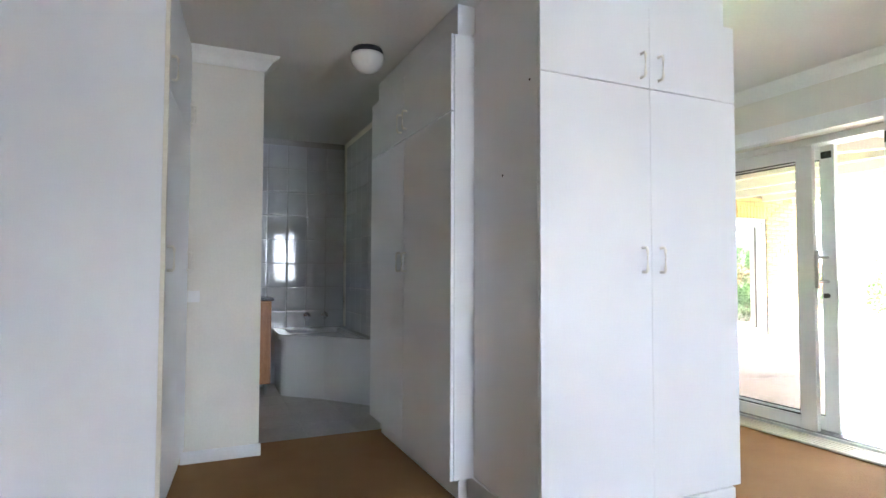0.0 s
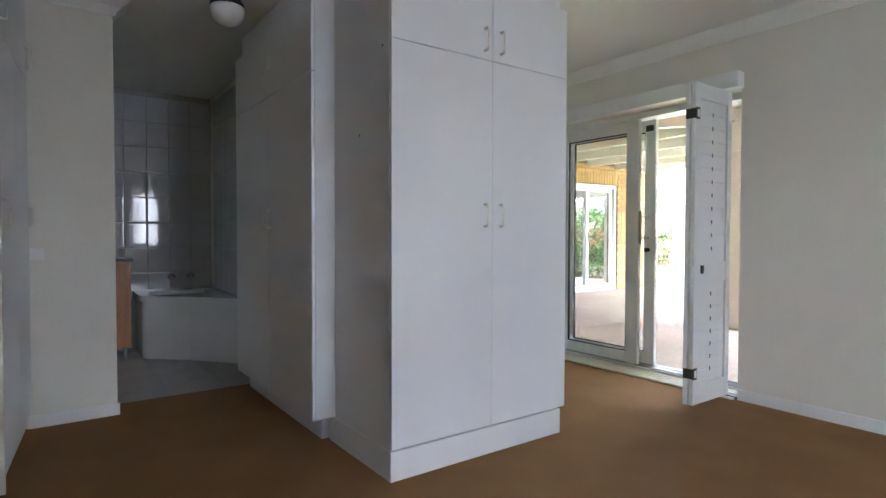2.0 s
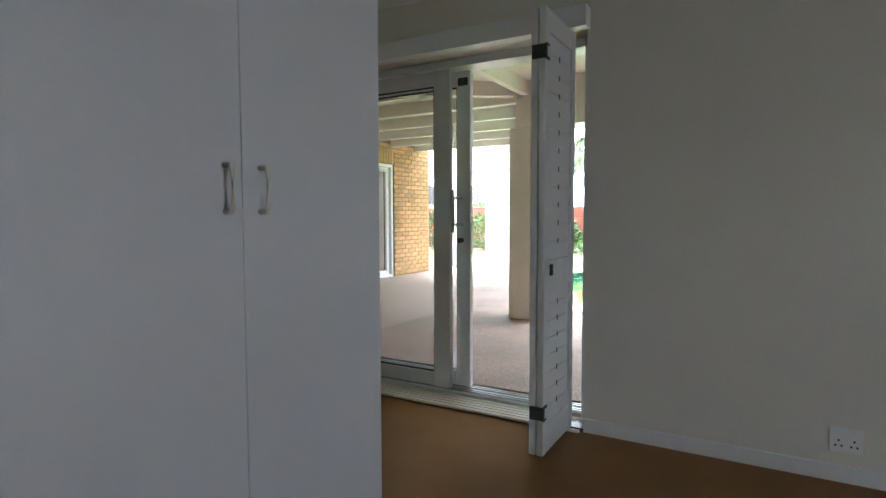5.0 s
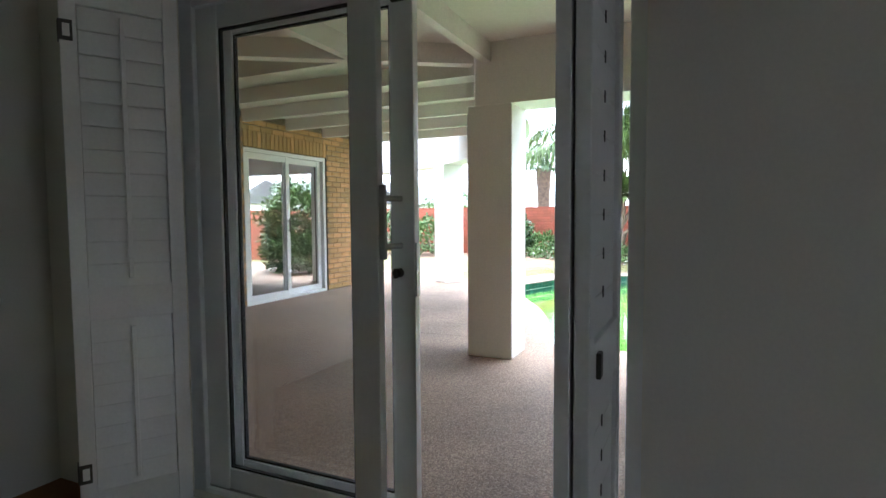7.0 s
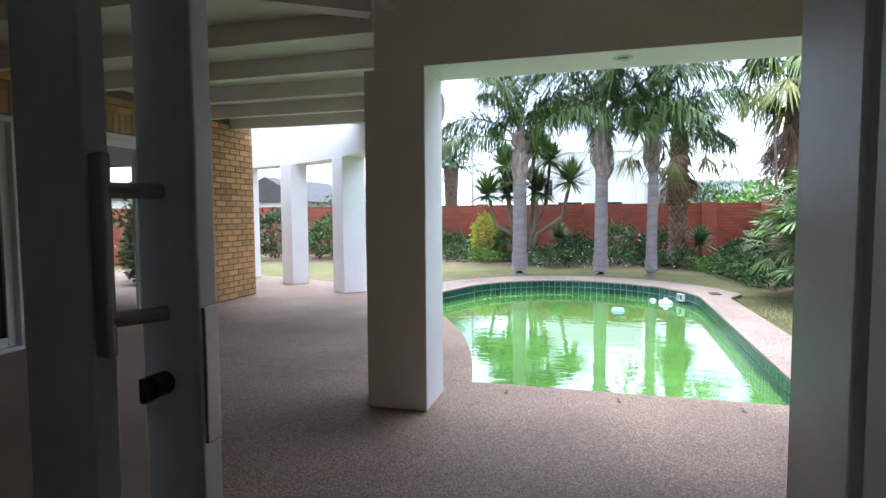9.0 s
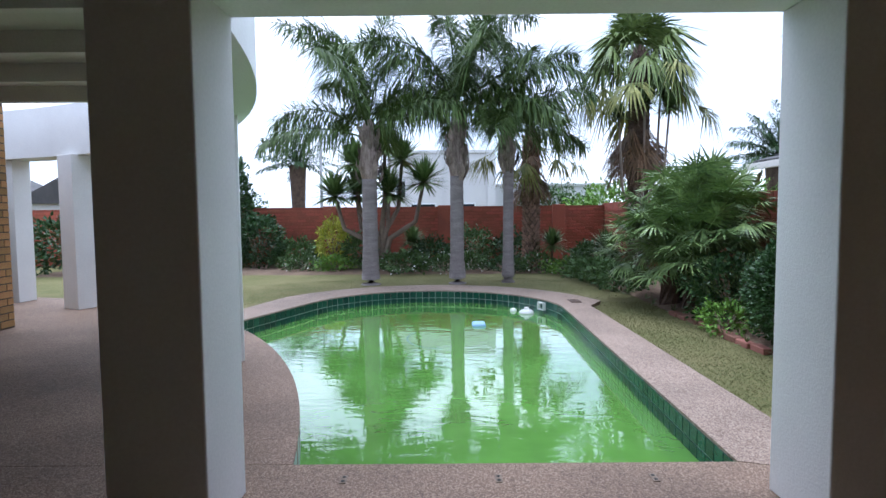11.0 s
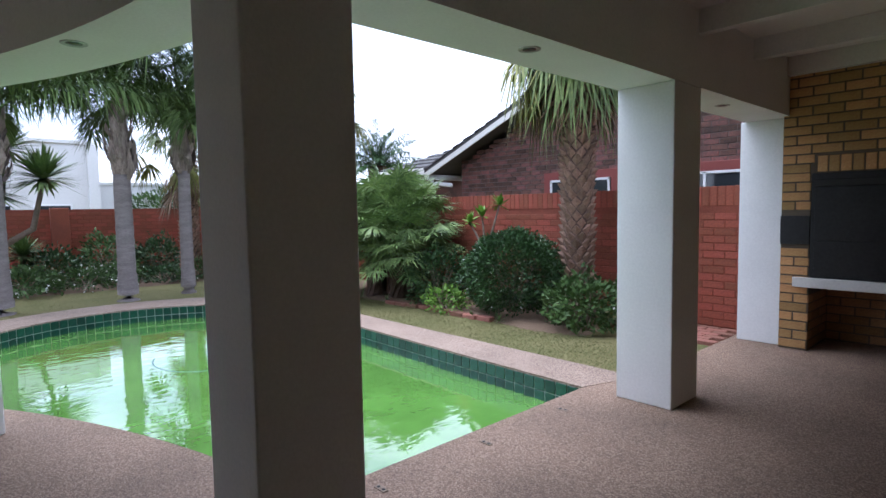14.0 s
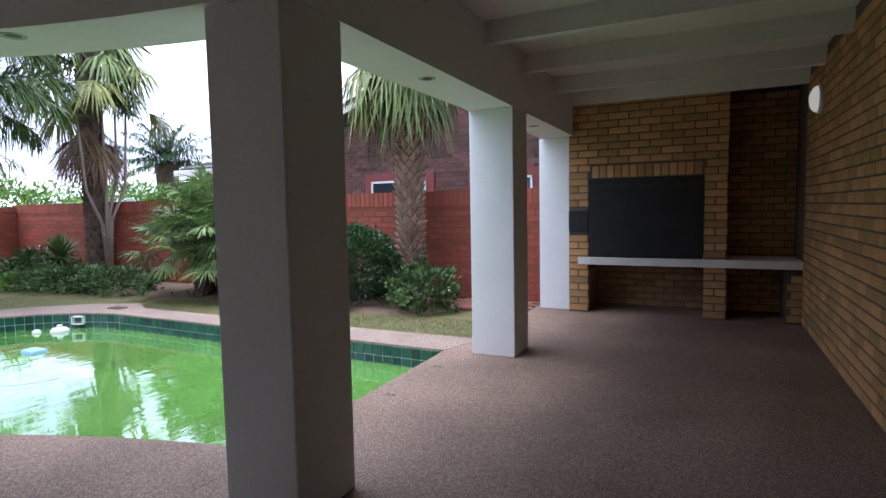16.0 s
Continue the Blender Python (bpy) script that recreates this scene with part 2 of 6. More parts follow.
M_POOLTILE = material("green_mosaic_tile", (0.02, 0.085, 0.06), rough=0.18, second=(0.01, 0.05, 0.036), scale=9, fine=30, bump=0.03, spread=0.35)
M_POOLGROUT = material("pale_green_grout", (0.40, 0.48, 0.42), rough=0.9, vary=0.2, bump=0.2)
M_WATER = water_material()
M_LAWN = material("dry_lawn", (0.20, 0.175, 0.082), rough=0.95, second=(0.115, 0.122, 0.044), scale=1.3, fine=26, bump=0.5, bump_scale=120, spec=0.15)
M_SOIL = material("dry_brown_soil", (0.20, 0.135, 0.085), rough=0.95, second=(0.11, 0.07, 0.045), scale=2.5, fine=50, bump=0.9, bump_scale=35)
M_TRUNK = material("grey_palm_trunk", (0.29, 0.255, 0.25), rough=0.9, second=(0.17, 0.145, 0.14), scale=4, fine=30, bump=0.5, stretch=(1, 1, 5))
M_SHAFT = material("fibrous_palm_sheath", (0.38, 0.31, 0.27), rough=0.9, second=(0.15, 0.11, 0.09), scale=5, fine=30, spread=0.3, bump=0.7, stretch=(5, 5, 0.8))
M_BROWNTRUNK = material("dark_brown_palm_trunk", (0.13, 0.085, 0.06), rough=0.95, second=(0.055, 0.035, 0.026), scale=7, fine=40, bump=0.8, spread=0.3)
M_DIAMOND = material("scarred_palm_boots", (0.33, 0.21, 0.145), rough=0.9, second=(0.17, 0.105, 0.075), scale=8, fine=40, bump=0.6, spread=0.25)
M_FROND = leaf_material("feather_palm_leaf", (0.125, 0.185, 0.05), (0.05, 0.09, 0.025))
M_FAN = leaf_material("fan_palm_leaf", (0.20, 0.255, 0.075), (0.075, 0.12, 0.035), 0.45)
M_FANYELLOW = leaf_material("yellowing_fan_leaf", (0.29, 0.285, 0.075), (0.13, 0.15, 0.04), 0.5)
M_FANDARK = leaf_material("dwarf_fan_palm_leaf", (0.24, 0.33, 0.11), (0.075, 0.13, 0.045), 0.36)
M_DEAD = leaf_material("dead_palm_leaf", (0.215, 0.13, 0.065), (0.11, 0.065, 0.035))
M_BUSH = leaf_material("dark_shrub_leaf", (0.05, 0.108, 0.03), (0.02, 0.048, 0.015), 0.38)
M_BUSH2 = leaf_material("mid_shrub_leaf", (0.085, 0.15, 0.04), (0.04, 0.08, 0.022))
M_BUSHYELLOW = leaf_material("yellow_green_leaf", (0.52, 0.50, 0.06), (0.26, 0.31, 0.04))
M_BUSHLIME = leaf_material("bright_green_leaf", (0.19, 0.34, 0.05), (0.10, 0.2, 0.03))
M_FLOWER = leaf_material("white_petals", (0.75, 0.74, 0.70), (0.6, 0.6, 0.55))
M_DRACAENA = leaf_material("dragon_tree_leaf", (0.20, 0.28, 0.10), (0.09, 0.15, 0.05))
M_BARK = material("pale_bark", (0.28, 0.22, 0.17), rough=0.9, second=(0.16, 0.12, 0.09), scale=6, fine=40, bump=0.5)
M_RENDER = material("white_rendered_wall", (0.66, 0.66, 0.65), rough=0.85, vary=0.06, scale=0.5, fine=20, bump=0.1)
M_ROOFTILE = material("dark_grey_roof_tile", (0.085, 0.08, 0.078), rough=0.8, second=(0.05, 0.047, 0.046), scale=3, fine=40, bump=0.3, spread=0.25)
M_WINDOWDARK = material("dark_window_pane", (0.03, 0.035, 0.04), rough=0.05, bump=0, vary=0.1)
M_REDFRAME = material("red_oxide_paint", (0.22, 0.05, 0.04), rough=0.6, vary=0.1, bump=0.1)
M_GALV = material("grey_galvanised_metal", (0.38, 0.39, 0.40), rough=0.5, metal=0.6, vary=0.1, bump=0)
M_PAVER = material("red_clay_paver", (0.30, 0.13, 0.09), rough=0.85, second=(0.2, 0.085, 0.06), scale=6, fine=60, bump=0.4, spread=0.25)
M_BLUEPLASTIC = material("pale_blue_plastic", (0.30, 0.48, 0.72), rough=0.4, vary=0.05, bump=0)
M_BLUEHOSE = material("slate_blue_hose", (0.09, 0.17, 0.20), rough=0.45, vary=0.1, bump=0)


# ---- mesh helpers ----
def world_offset(ob):
    off = Vector((0, 0, 0))
    while ob is not None:
        off += ob.location
        ob = ob.parent
    return off


def mesh_of(name, bm, mat, smooth=False):
    me = bpy.data.meshes.new(name)
    bm.to_mesh(me)
    bm.free()
    me.materials.append(mat)
    if smooth:
        me.polygons.foreach_set("use_smooth", [True] * len(me.polygons))
    return me


def part(name, bm, mat, parent, label="", smooth=False):
    """Links a bmesh, drawn in world places, as one mesh under a thing or a part."""
    off = world_offset(parent)
    bmesh.ops.translate(bm, verts=bm.verts, vec=-off)
    ob = new(name, mesh_of(name, bm, mat, smooth))
    ob.parent = parent
    return tagged(ob, label)


def solo(name, bm, mat, label, category, group="", kind="", smooth=False, at=(0, 0, 0)):
    bmesh.ops.translate(bm, verts=bm.verts, vec=-Vector(at))
    ob = new(name, mesh_of(name, bm, mat, smooth))
    ob.location = at
    return tagged(ob, label, category, group, kind)


def thing(name, at, label, category, group="", kind=""):
    ob = new(name)
    ob.location = at
    return tagged(ob, label, category, group, kind)


def box(bm, x0, x1, y0, y1, z0, z1, r=0.0):
    """A box with its edges rounded by r."""
    x0, x1, y0, y1, z0, z1 = min(x0, x1), max(x0, x1), min(y0, y1), max(y0, y1), min(z0, z1), max(z0, z1)
    t = bmesh.new() if r else bm
    vs = [t.verts.new((x, y, z)) for z in (z0, z1) for y in (y0, y1) for x in (x0, x1)]
    for f in ((0, 2, 3, 1), (4, 5, 7, 6), (0, 1, 5, 4), (2, 6, 7, 3), (0, 4, 6, 2), (1, 3, 7, 5)):
        t.faces.new([vs[i] for i in f])
    if r:
        bmesh.ops.bevel(t, geom=t.edges[:], offset=r, segments=2, affect="EDGES", profile=0.5)
        merge(bm, t)
    return bm


def merge(bm, other, m=None):
    if m is not None:
        bmesh.ops.transform(other, matrix=m, verts=other.verts)
    me = bpy.data.meshes.new("tmp")
    other.to_mesh(me)
    other.free()
    bm.from_mesh(me)
    bpy.data.meshes.remove(me)


def rod(bm, a, b, r0, r1=None, n=10):
    a, b = Vector(a), Vector(b)
    t = bmesh.new()
    bmesh.ops.create_cone(t, cap_ends=True, segments=n, radius1=r0, radius2=r0 if r1 is None else r1, depth=(b - a).length)
    merge(bm, t, Matrix.Translation((a + b) / 2) @ (b - a).to_track_quat("Z", "Y").to_matrix().to_4x4())
    return bm


def tube(bm, pts, r, n=8):
    """A tube along points; r is one radius or one a point."""
    pts = [Vector(p) for p in pts]
    rs = r if isinstance(r, (list, tuple)) else [r] * len(pts)
    rings = []
    for i, p in enumerate(pts):
        d = (pts[min(i + 1, len(pts) - 1)] - pts[max(i - 1, 0)]).normalized()
        q = d.to_track_quat("Z", "Y")
        rings.append([bm.verts.new(p + q @ Vector((math.cos(a) * rs[i], math.sin(a) * rs[i], 0)))
                      for a in (2 * math.pi * k / n for k in range(n))])
    for a, b in zip(rings, rings[1:]):
        for k in range(n):
            bm.faces.new((a[k], a[(k + 1) % n], b[(k + 1) % n], b[k]))
    bm.faces.new(rings[0][::-1])
    bm.faces.new(rings[-1])
    return bm


def prism(bm, pts, z0, z1):
    """An upright prism on a closed outline of (x, y), counter-clockwise."""
    lo = [bm.verts.new((x, y, z0)) for x, y in pts]
    hi = [bm.verts.new((x, y, z1)) for x, y in pts]
    n = len(pts)
    bm.faces.new(lo[::-1])
    bm.faces.new(hi)
    for i in range(n):
        bm.faces.new((lo[i], lo[(i + 1) % n], hi[(i + 1) % n], hi[i]))
    return bm


def lathe(bm, profile, n=24, at=(0, 0, 0)):
    """A turned shape from (radius, z) pairs round an upright axis."""
    rings = [[bm.verts.new((at[0] + r * math.cos(2 * math.pi * k / n), at[1] + r * math.sin(2 * math.pi * k / n), at[2] + z))
              for k in range(n)] for r, z in profile]
    for a, b in zip(rings, rings[1:]):
        for k in range(n):
            bm.faces.new((a[k], a[(k + 1) % n], b[(k + 1) % n], b[k]))
    bm.faces.new(rings[0][::-1])
    bm.faces.new(rings[-1])
    return bm


def sweep(bm, profile, path, closed=False):
    """Carries a profile of (out, up) along a level path of (x, y); out points to the right of the way walked."""
    n = len(path)
    rings = []
    for i, (x, y) in enumerate(path):
        a, b = path[i - 1 if (i or closed) else 0], path[(i + 1) % n if (i < n - 1 or closed) else i]
        d0 = Vector((x - a[0], y - a[1])) if (x, y) != tuple(a) else Vector((b[0] - x, b[1] - y))
        d1 = Vector((b[0] - x, b[1] - y)) if (x, y) != tuple(b) else d0
        d0.normalize()
        d1.normalize()
        nrm = Vector((d0.y + d1.y, -d0.x - d1.x))
        nrm.normalize()
        k = 1 / max(0.4, nrm.dot(Vector((d1.y, -d1.x))))
        rings.append([bm.verts.new((x + nrm.x * o * k, y + nrm.y * o * k, u)) for o, u in profile])
    m = len(profile)
    pairs = list(zip(rings, rings[1:])) + ([(rings[-1], rings[0])] if closed else [])
    for a, b in pairs:
        for k in range(m):
            bm.faces.new((a[k], a[(k + 1) % m], b[(k + 1) % m], b[k]))
    if not closed:
        bm.faces.new(rings[0][::-1])
        bm.faces.new(rings[-1])
    bmesh.ops.recalc_face_normals(bm, faces=bm.faces)
    return bm


def arc(cx, cy, r, a0, a1, n):
    return [(cx + r * math.cos(radians(a0 + (a1 - a0) * i / n)), cy + r * math.sin(radians(a0 + (a1 - a0) * i / n))) for i in range(n + 1)]


# ---- plan ----
CEIL = 2.56                       # bedroom ceiling
XI, XO = 0.0, 0.47                # east wall, inner and outer face
DY0, DY1, DTOP = -0.278, 1.62, 2.15  # sliding door opening
NY = 5.15                         # veranda's north house wall
BY = -3.71                        # barbecue front
SOFFIT, JOIST, VCEIL = 2.15, 2.50, 2.66
CX, CY, CR = 2.4, 8.2, 7.0        # the curved beam
XW, YS = -6.2, -4.5               # bedroom's far walls
SKEW = Matrix.Translation((-2.42, 4.06, 0)) @ pose(0, 0, 0, 0, 0, -2.6) @ Matrix.Translation((2.42, -4.06, 0))

# ---- bedroom shell ----
bm = bmesh.new()
box(bm, XW, 0.22, YS, 2.08, -0.12, 0)
box(bm, -2.42, 0.0, 2.08, 2.42, -0.12, 0)
solo("floor_carpet", bm, M_CARPET, "worn tan wall-to-wall carpet", "floor", kind="structure")
bm = bmesh.new()
box(bm, XW - 0.2, XO - 0.003, YS - 0.2, 4.2, CEIL, CEIL + 0.12)
solo("ceiling_bedroom", bm, M_CEIL, "white painted ceiling", "ceiling", kind="structure")
bm = bmesh.new()
box(bm, XI, XO, YS - 0.2, DY0, 0, CEIL)
box(bm, XI, XO, DY1, 4.2, 0, CEIL)
box(bm, XI, XO, DY0, DY1, DTOP, CEIL)
solo("wall_east", bm, M_WALL, "cream painted plaster wall", "wall", kind="structure")
bm = bmesh.new()
WX0, WX1, WZ0, WZ1 = -2.98, -1.95, 0.86, 2.08
box(bm, XW, WX0, YS - 0.2, YS, 0, CEIL)
box(bm, WX1, XI, YS - 0.2, YS, 0, CEIL)
box(bm, WX0, WX1, YS - 0.2, YS, 0, WZ0)
box(bm, WX0, WX1, YS - 0.2, YS, WZ1, CEIL)
solo("wall_south", bm, M_WALL, "cream painted plaster wall with a window", "wall", kind="structure")
bm = bmesh.new()
box(bm, XW - 0.2, XW, YS - 0.2, 4.2, 0, CEIL)
solo("wall_west", bm, M_WALL, "cream painted plaster wall", "wall", kind="structure")
bm = bmesh.new()
box(bm, XW, -3.50, 1.83, 1.97, 0, CEIL)
solo("wall_bathroom", bm, M_WALL, "cream painted plaster wall beside the bathroom opening", "wall", kind="structure")
bm = bmesh.new()
box(bm, -2.60, -2.42, 2.0, 2.12, 0, CEIL)
box(bm, -2.42, -2.30, 2.0, 4.2, 0, CEIL)
box(bm, -2.30, XI, 2.3, 2.42, 0, CEIL)
box(bm, -2.42, -2.30, 0.66, 2.0, 0, CEIL)
solo("wall_bathroom_side", bm, M_WALL, "cream painted plaster wall", "wall", kind="structure")
bm = bmesh.new()
box(bm, XW, -2.30, 4.06, 4.2, 0, CEIL)
bmesh.ops.transform(bm, matrix=SKEW, verts=bm.verts)
solo("wall_bathroom_back", bm, M_GROUT, "tiled bathroom back wall", "wall", kind="structure")
bm = bmesh.new()
box(bm, XW, -2.42, 2.08, 4.2, -0.12, -0.006)
solo("floor_bathroom", bm, M_GROUT, "grey tiled bathroom floor", "floor", kind="structure")

COVE = [(0, 0), (0, -0.085), (0.012, -0.085), (0.018, -0.07), (0.045, -0.035), (0.07, -0.02), (0.078, -0.012), (0.09, 0)]


def cornice(name, path):
    bm = bmesh.new()
    sweep(bm, [(o, CEIL - 0.001 + u) for o, u in COVE], path)
    return solo(name, bm, M_CORNICE, "white moulded plaster cornice", "cornice", kind="structure")


cornice("cornice_east", [(XI, 2.3), (XI, YS)])
cornice("cornice_bathroom_wall", [(-4.0, 1.83), (-3.50, 1.83), (-3.50, 1.97)])
cornice("cornice_south", [(XI, YS), (XW, YS)])
cornice("cornice_jamb", [(-2.60, 2.12), (-2.60, 2.0), (-2.40, 2.0)][::-1])
bm = bmesh.new()
box(bm, -0.014, 0, YS, DY0 - 0.005, 0, 0.075, 0.003)
solo("baseboard_east", bm, M_SHUTTER, "low white painted skirting board", "baseboard", kind="structure")
bm = bmesh.new()
box(bm, -3.95, -3.487, 1.816, 1.83, 0, 0.075, 0.003)
solo("baseboard_bathroom", bm, M_SHUTTER, "low white painted skirting board", "baseboard", kind="structure")

# south window behind the camera
win = thing("window_1", (WX0, YS - 0.1, WZ0), "white cottage-pane window in the bedroom wall", "window", kind="structure")
bm = bmesh.new()
for a, b, c, d in ((WX0, WX1, WZ0, WZ0 + 0.05), (WX0, WX1, WZ1 - 0.05, WZ1), (WX0, WX0 + 0.05, WZ0, WZ1), (WX1 - 0.05, WX1, WZ0, WZ1)):
    box(bm, a, b, YS - 0.13, YS - 0.07, c, d)
for k in range(1, 2):
    x = WX0 + (WX1 - WX0) * k / 2
    box(bm, x - 0.018, x + 0.018, YS - 0.12, YS - 0.08, WZ0, WZ1)
for k in range(1, 2):
    z = WZ0 + (WZ1 - WZ0) * 0.7
    box(bm, WX0, WX1, YS - 0.118, YS - 0.082, z - 0.018, z + 0.018)
part("window_frame", bm, M_ALU, win)

# ---- veranda shell ----
bm = bmesh.new()
box(bm, 0.22, 0.47, DY0, DY1, -0.12, -0.012)
solo("threshold", bm, M_PEBBLE, "concrete threshold under the sliding door", "threshold", kind="structure")

# pool outline: patio arc, tip, far round end, straight side
POOL = arc(CX, CY, 7.42, -80.9, -50.5, 18) + arc(7.30, 2.42, 0.22, 150, 68, 5) + arc(8.2, 0.32, 1.86, 66, -84, 22) + [(3.57, -1.41)]


def ring(bm, outer, inner, z0, z1):
    """A slab between two outlines with the same number of points."""
    n = len(outer)
    v = [[bm.verts.new((x, y, z)) for x, y in o] for o in (outer, inner) for z in (z0, z1)]
    for i in range(n - 1):
        j = i + 1
        bm.faces.new((v[1][i], v[1][j], v[3][j], v[3][i]))
        bm.faces.new((v[0][i], v[0][j], v[1][j], v[1][i]))
        bm.faces.new((v[2][j], v[2][i], v[3][i], v[3][j]))
    for i in (0, n - 1):
        bm.faces.new((v[0][i], v[1][i], v[3][i], v[2][i]))
    bmesh.ops.recalc_face_normals(bm, faces=bm.faces)
    return bm


bm = bmesh.new()
prism(bm, [(0.47, -4.5), (3.40, -4.5), (3.40, -1.93), (3.57, -1.41), (0.47, -1.41)], -0.13, 0)
prism(bm, [(0.47, -1.41), (3.57, -1.41), (3.57, 12), (0.47, 12)], -0.13, 0)
rim = [p for p in arc(CX, CY, 7.42, -80.9, 0, 44)]
for (xa, ya), (xb, yb) in zip(rim, rim[1:]):
    prism(bm, [(xa, ya), (xb, yb), (xb, 12), (xa, 12)], -0.13, 0)
bmesh.ops.remove_doubles(bm, verts=bm.verts, dist=0.001)
solo("pavement_veranda", bm, M_PEBBLE, "brown pebble-aggregate veranda paving", "paving", kind="structure")
garden_edge = arc(7.30, 2.42, 0.22, 150, 68, 5) + arc(8.2, 0.32, 1.86, 66, -84, 22) + [(3.57, -1.41)]
outer_edge = arc(7.30, 2.42, 0.72, 150, 68, 5) + arc(8.2, 0.32, 2.58, 62, -76, 21) + [(8.4, -1.93), (3.40, -1.93)]
bm = bmesh.new()
ring(bm, outer_edge, garden_edge, -0.1, 0.004)
solo("pavement_coping", bm, M_COPING, "pale pebble pool coping", "coping", kind="structure")

# ground in one sheet round the pool and the house
GROUND = -0.045
bm = bmesh.new()
hole = arc(7.30, 2.42, 0.5, 150, 68, 5) + arc(8.2, 0.32, 2.2, 62, -76, 21) + [(3.45, -1.7), (3.45, 0.85)] + arc(CX, CY, 7.30, -80.9, -50.5, 18)
hole.append(hole[0])
for k0, k1 in ((1.0, 1.6), (1.6, 5.0), (5.0, 90.0)):
    o, i = ([bm.verts.new((6.8 + (x - 6.8) * k, 0.4 + (y - 0.4) * k, GROUND)) for x, y in hole] for k in (k1, k0))
    for j in range(len(hole) - 1):
        bm.faces.new((i[j], i[j + 1], o[j + 1], o[j]))
bmesh.ops.remove_doubles(bm, verts=bm.verts, dist=0.0005)
bmesh.ops.recalc_face_normals(bm, faces=bm.faces)
if sum(f.normal.z for f in bm.faces) < 0:
    bmesh.ops.reverse_faces(bm, faces=bm.faces)
solo("ground", bm, M_LAWN, "patchy dry lawn", "lawn", kind="structure")

# pool basin and water
bm = bmesh.new()
ring(bm, [(x, y) for x, y in POOL] + [POOL[0]], [(6.6 + (x - 6.6) * 1.03, 0.4 + (y - 0.4) * 1.03) for x, y in POOL + [POOL[0]]], -1.2, -0.02)
solo("pool_wall", bm, M_POOLGROUT, "swimming pool wall", "pool", kind="structure")
bm = bmesh.new()
bm.faces.new([bm.verts.new((x, y, -0.195)) for x, y in POOL])
bmesh.ops.triangulate(bm, faces=bm.faces)
solo("water", bm, M_WATER, "still bright green algae-filled pool water", "water", kind="structure")

# pale strip just above the water, added for a ledge seen through it
bm = bmesh.new()
box(bm, 3.572, 3.62, -1.38, 0.86, -0.3, -0.188, 0.006)
solo("pool_lip", bm, M_POOLGROUT, "pale strip at the waterline standing for a submerged ledge", "pool edge", kind="structure")


def column(at, turn=0.0, wide=0.40, deep=0.40, high=SOFFIT):
    ob = thing("veranda_column", (at[0], at[1], 0), "square white plastered veranda column", "column", "veranda columns", "structure")
    bm = bmesh.new()
    box(bm, -deep / 2, deep / 2, -wide / 2, wide / 2, 0, high, 0.008)
    bmesh.ops.transform(bm, matrix=pose(at[0], at[1], 0, 0, 0, turn), verts=bm.verts)
    part("shaft", bm, M_PLASTER, ob)
    return ob


column((3.087, 1.21))
column((3.087, -1.605))
column((3.14, -4.0), 0, 0.42, 0.38)
for x, y, a, w in ((5.70, 2.14, 28, 0.42), (7.85, 3.82, 50, 0.40), (8.62, 5.25, 63, 0.34), (9.27, 6.66, 80, 0.30)):
    column((x, y), a, w, w)

# edge beam: straight along the terrace, then curved round the pool
beam_path = [(3.087, -4.2), (3.087, 1.2)] + arc(CX, CY, CR, -83.5, 5, 40)
bm = bmesh.new()
sweep(bm, [(-0.2, SOFFIT), (0.2, SOFFIT), (0.2, 2.85), (-0.2, 2.85)], beam_path)
solo("beam_veranda", bm, M_PLASTER, "white plastered veranda edge beam", "beam", kind="structure")
bm = bmesh.new()
box(bm, XO, 2.9, -4.4, NY + 0.1, VCEIL, VCEIL + 0.1)
rim = [p for p in arc(CX, CY, CR - 0.2, -85.8, -46, 24)]
for (xa, ya), (xb, yb) in zip(rim, rim[1:]):
    prism(bm, [(xa, ya), (xb, yb), (xb, NY + 0.1), (xa, NY + 0.1)], VCEIL, VCEIL + 0.1)
bmesh.ops.remove_doubles(bm, verts=bm.verts, dist=0.002)
solo("ceiling_veranda", bm, M_VCEIL, "cream painted veranda ceiling", "ceiling", kind="structure")


def joist(name, a, b, wide=0.075):
    a, b = Vector((*a, 0)), Vector((*b, 0))
    d = (b - a).normalized()
    s = Vector((-d.y, d.x, 0)) * wide / 2
    bm = bmesh.new()
    prism(bm, [(a - s).to_2d(), (b - s).to_2d(), (b + s).to_2d(), (a + s).to_2d()], JOIST, VCEIL + 0.002)
    return solo(name, bm, M_TIMBER, "white painted timber ceiling joist", "joist", "veranda joists", "structure")


for y in (1.23, 0.22, -0.8, -1.78, -2.8, -3.66):
    joist("joist", (XO, y), (2.9, y))
joist("valley_beam", (2.93, 1.38), (XO, NY), 0.12)
for y in (2.2, 3.1, 4.0):
    joist("joist", (XO, y), (2.93 - (y - 1.38) * 2.46 / 3.87, y))
for x in (1.53, 2.4, 3.27, 4.14, 5.0, 5.87, 6.72):
    y = 1.38 + (2.93 - x) * 3.87 / 2.46 if x < 2.9 else CY - math.sqrt((CR - 0.2) ** 2 - (x - CX) ** 2)
    joist("joist", (x, y), (x, NY))

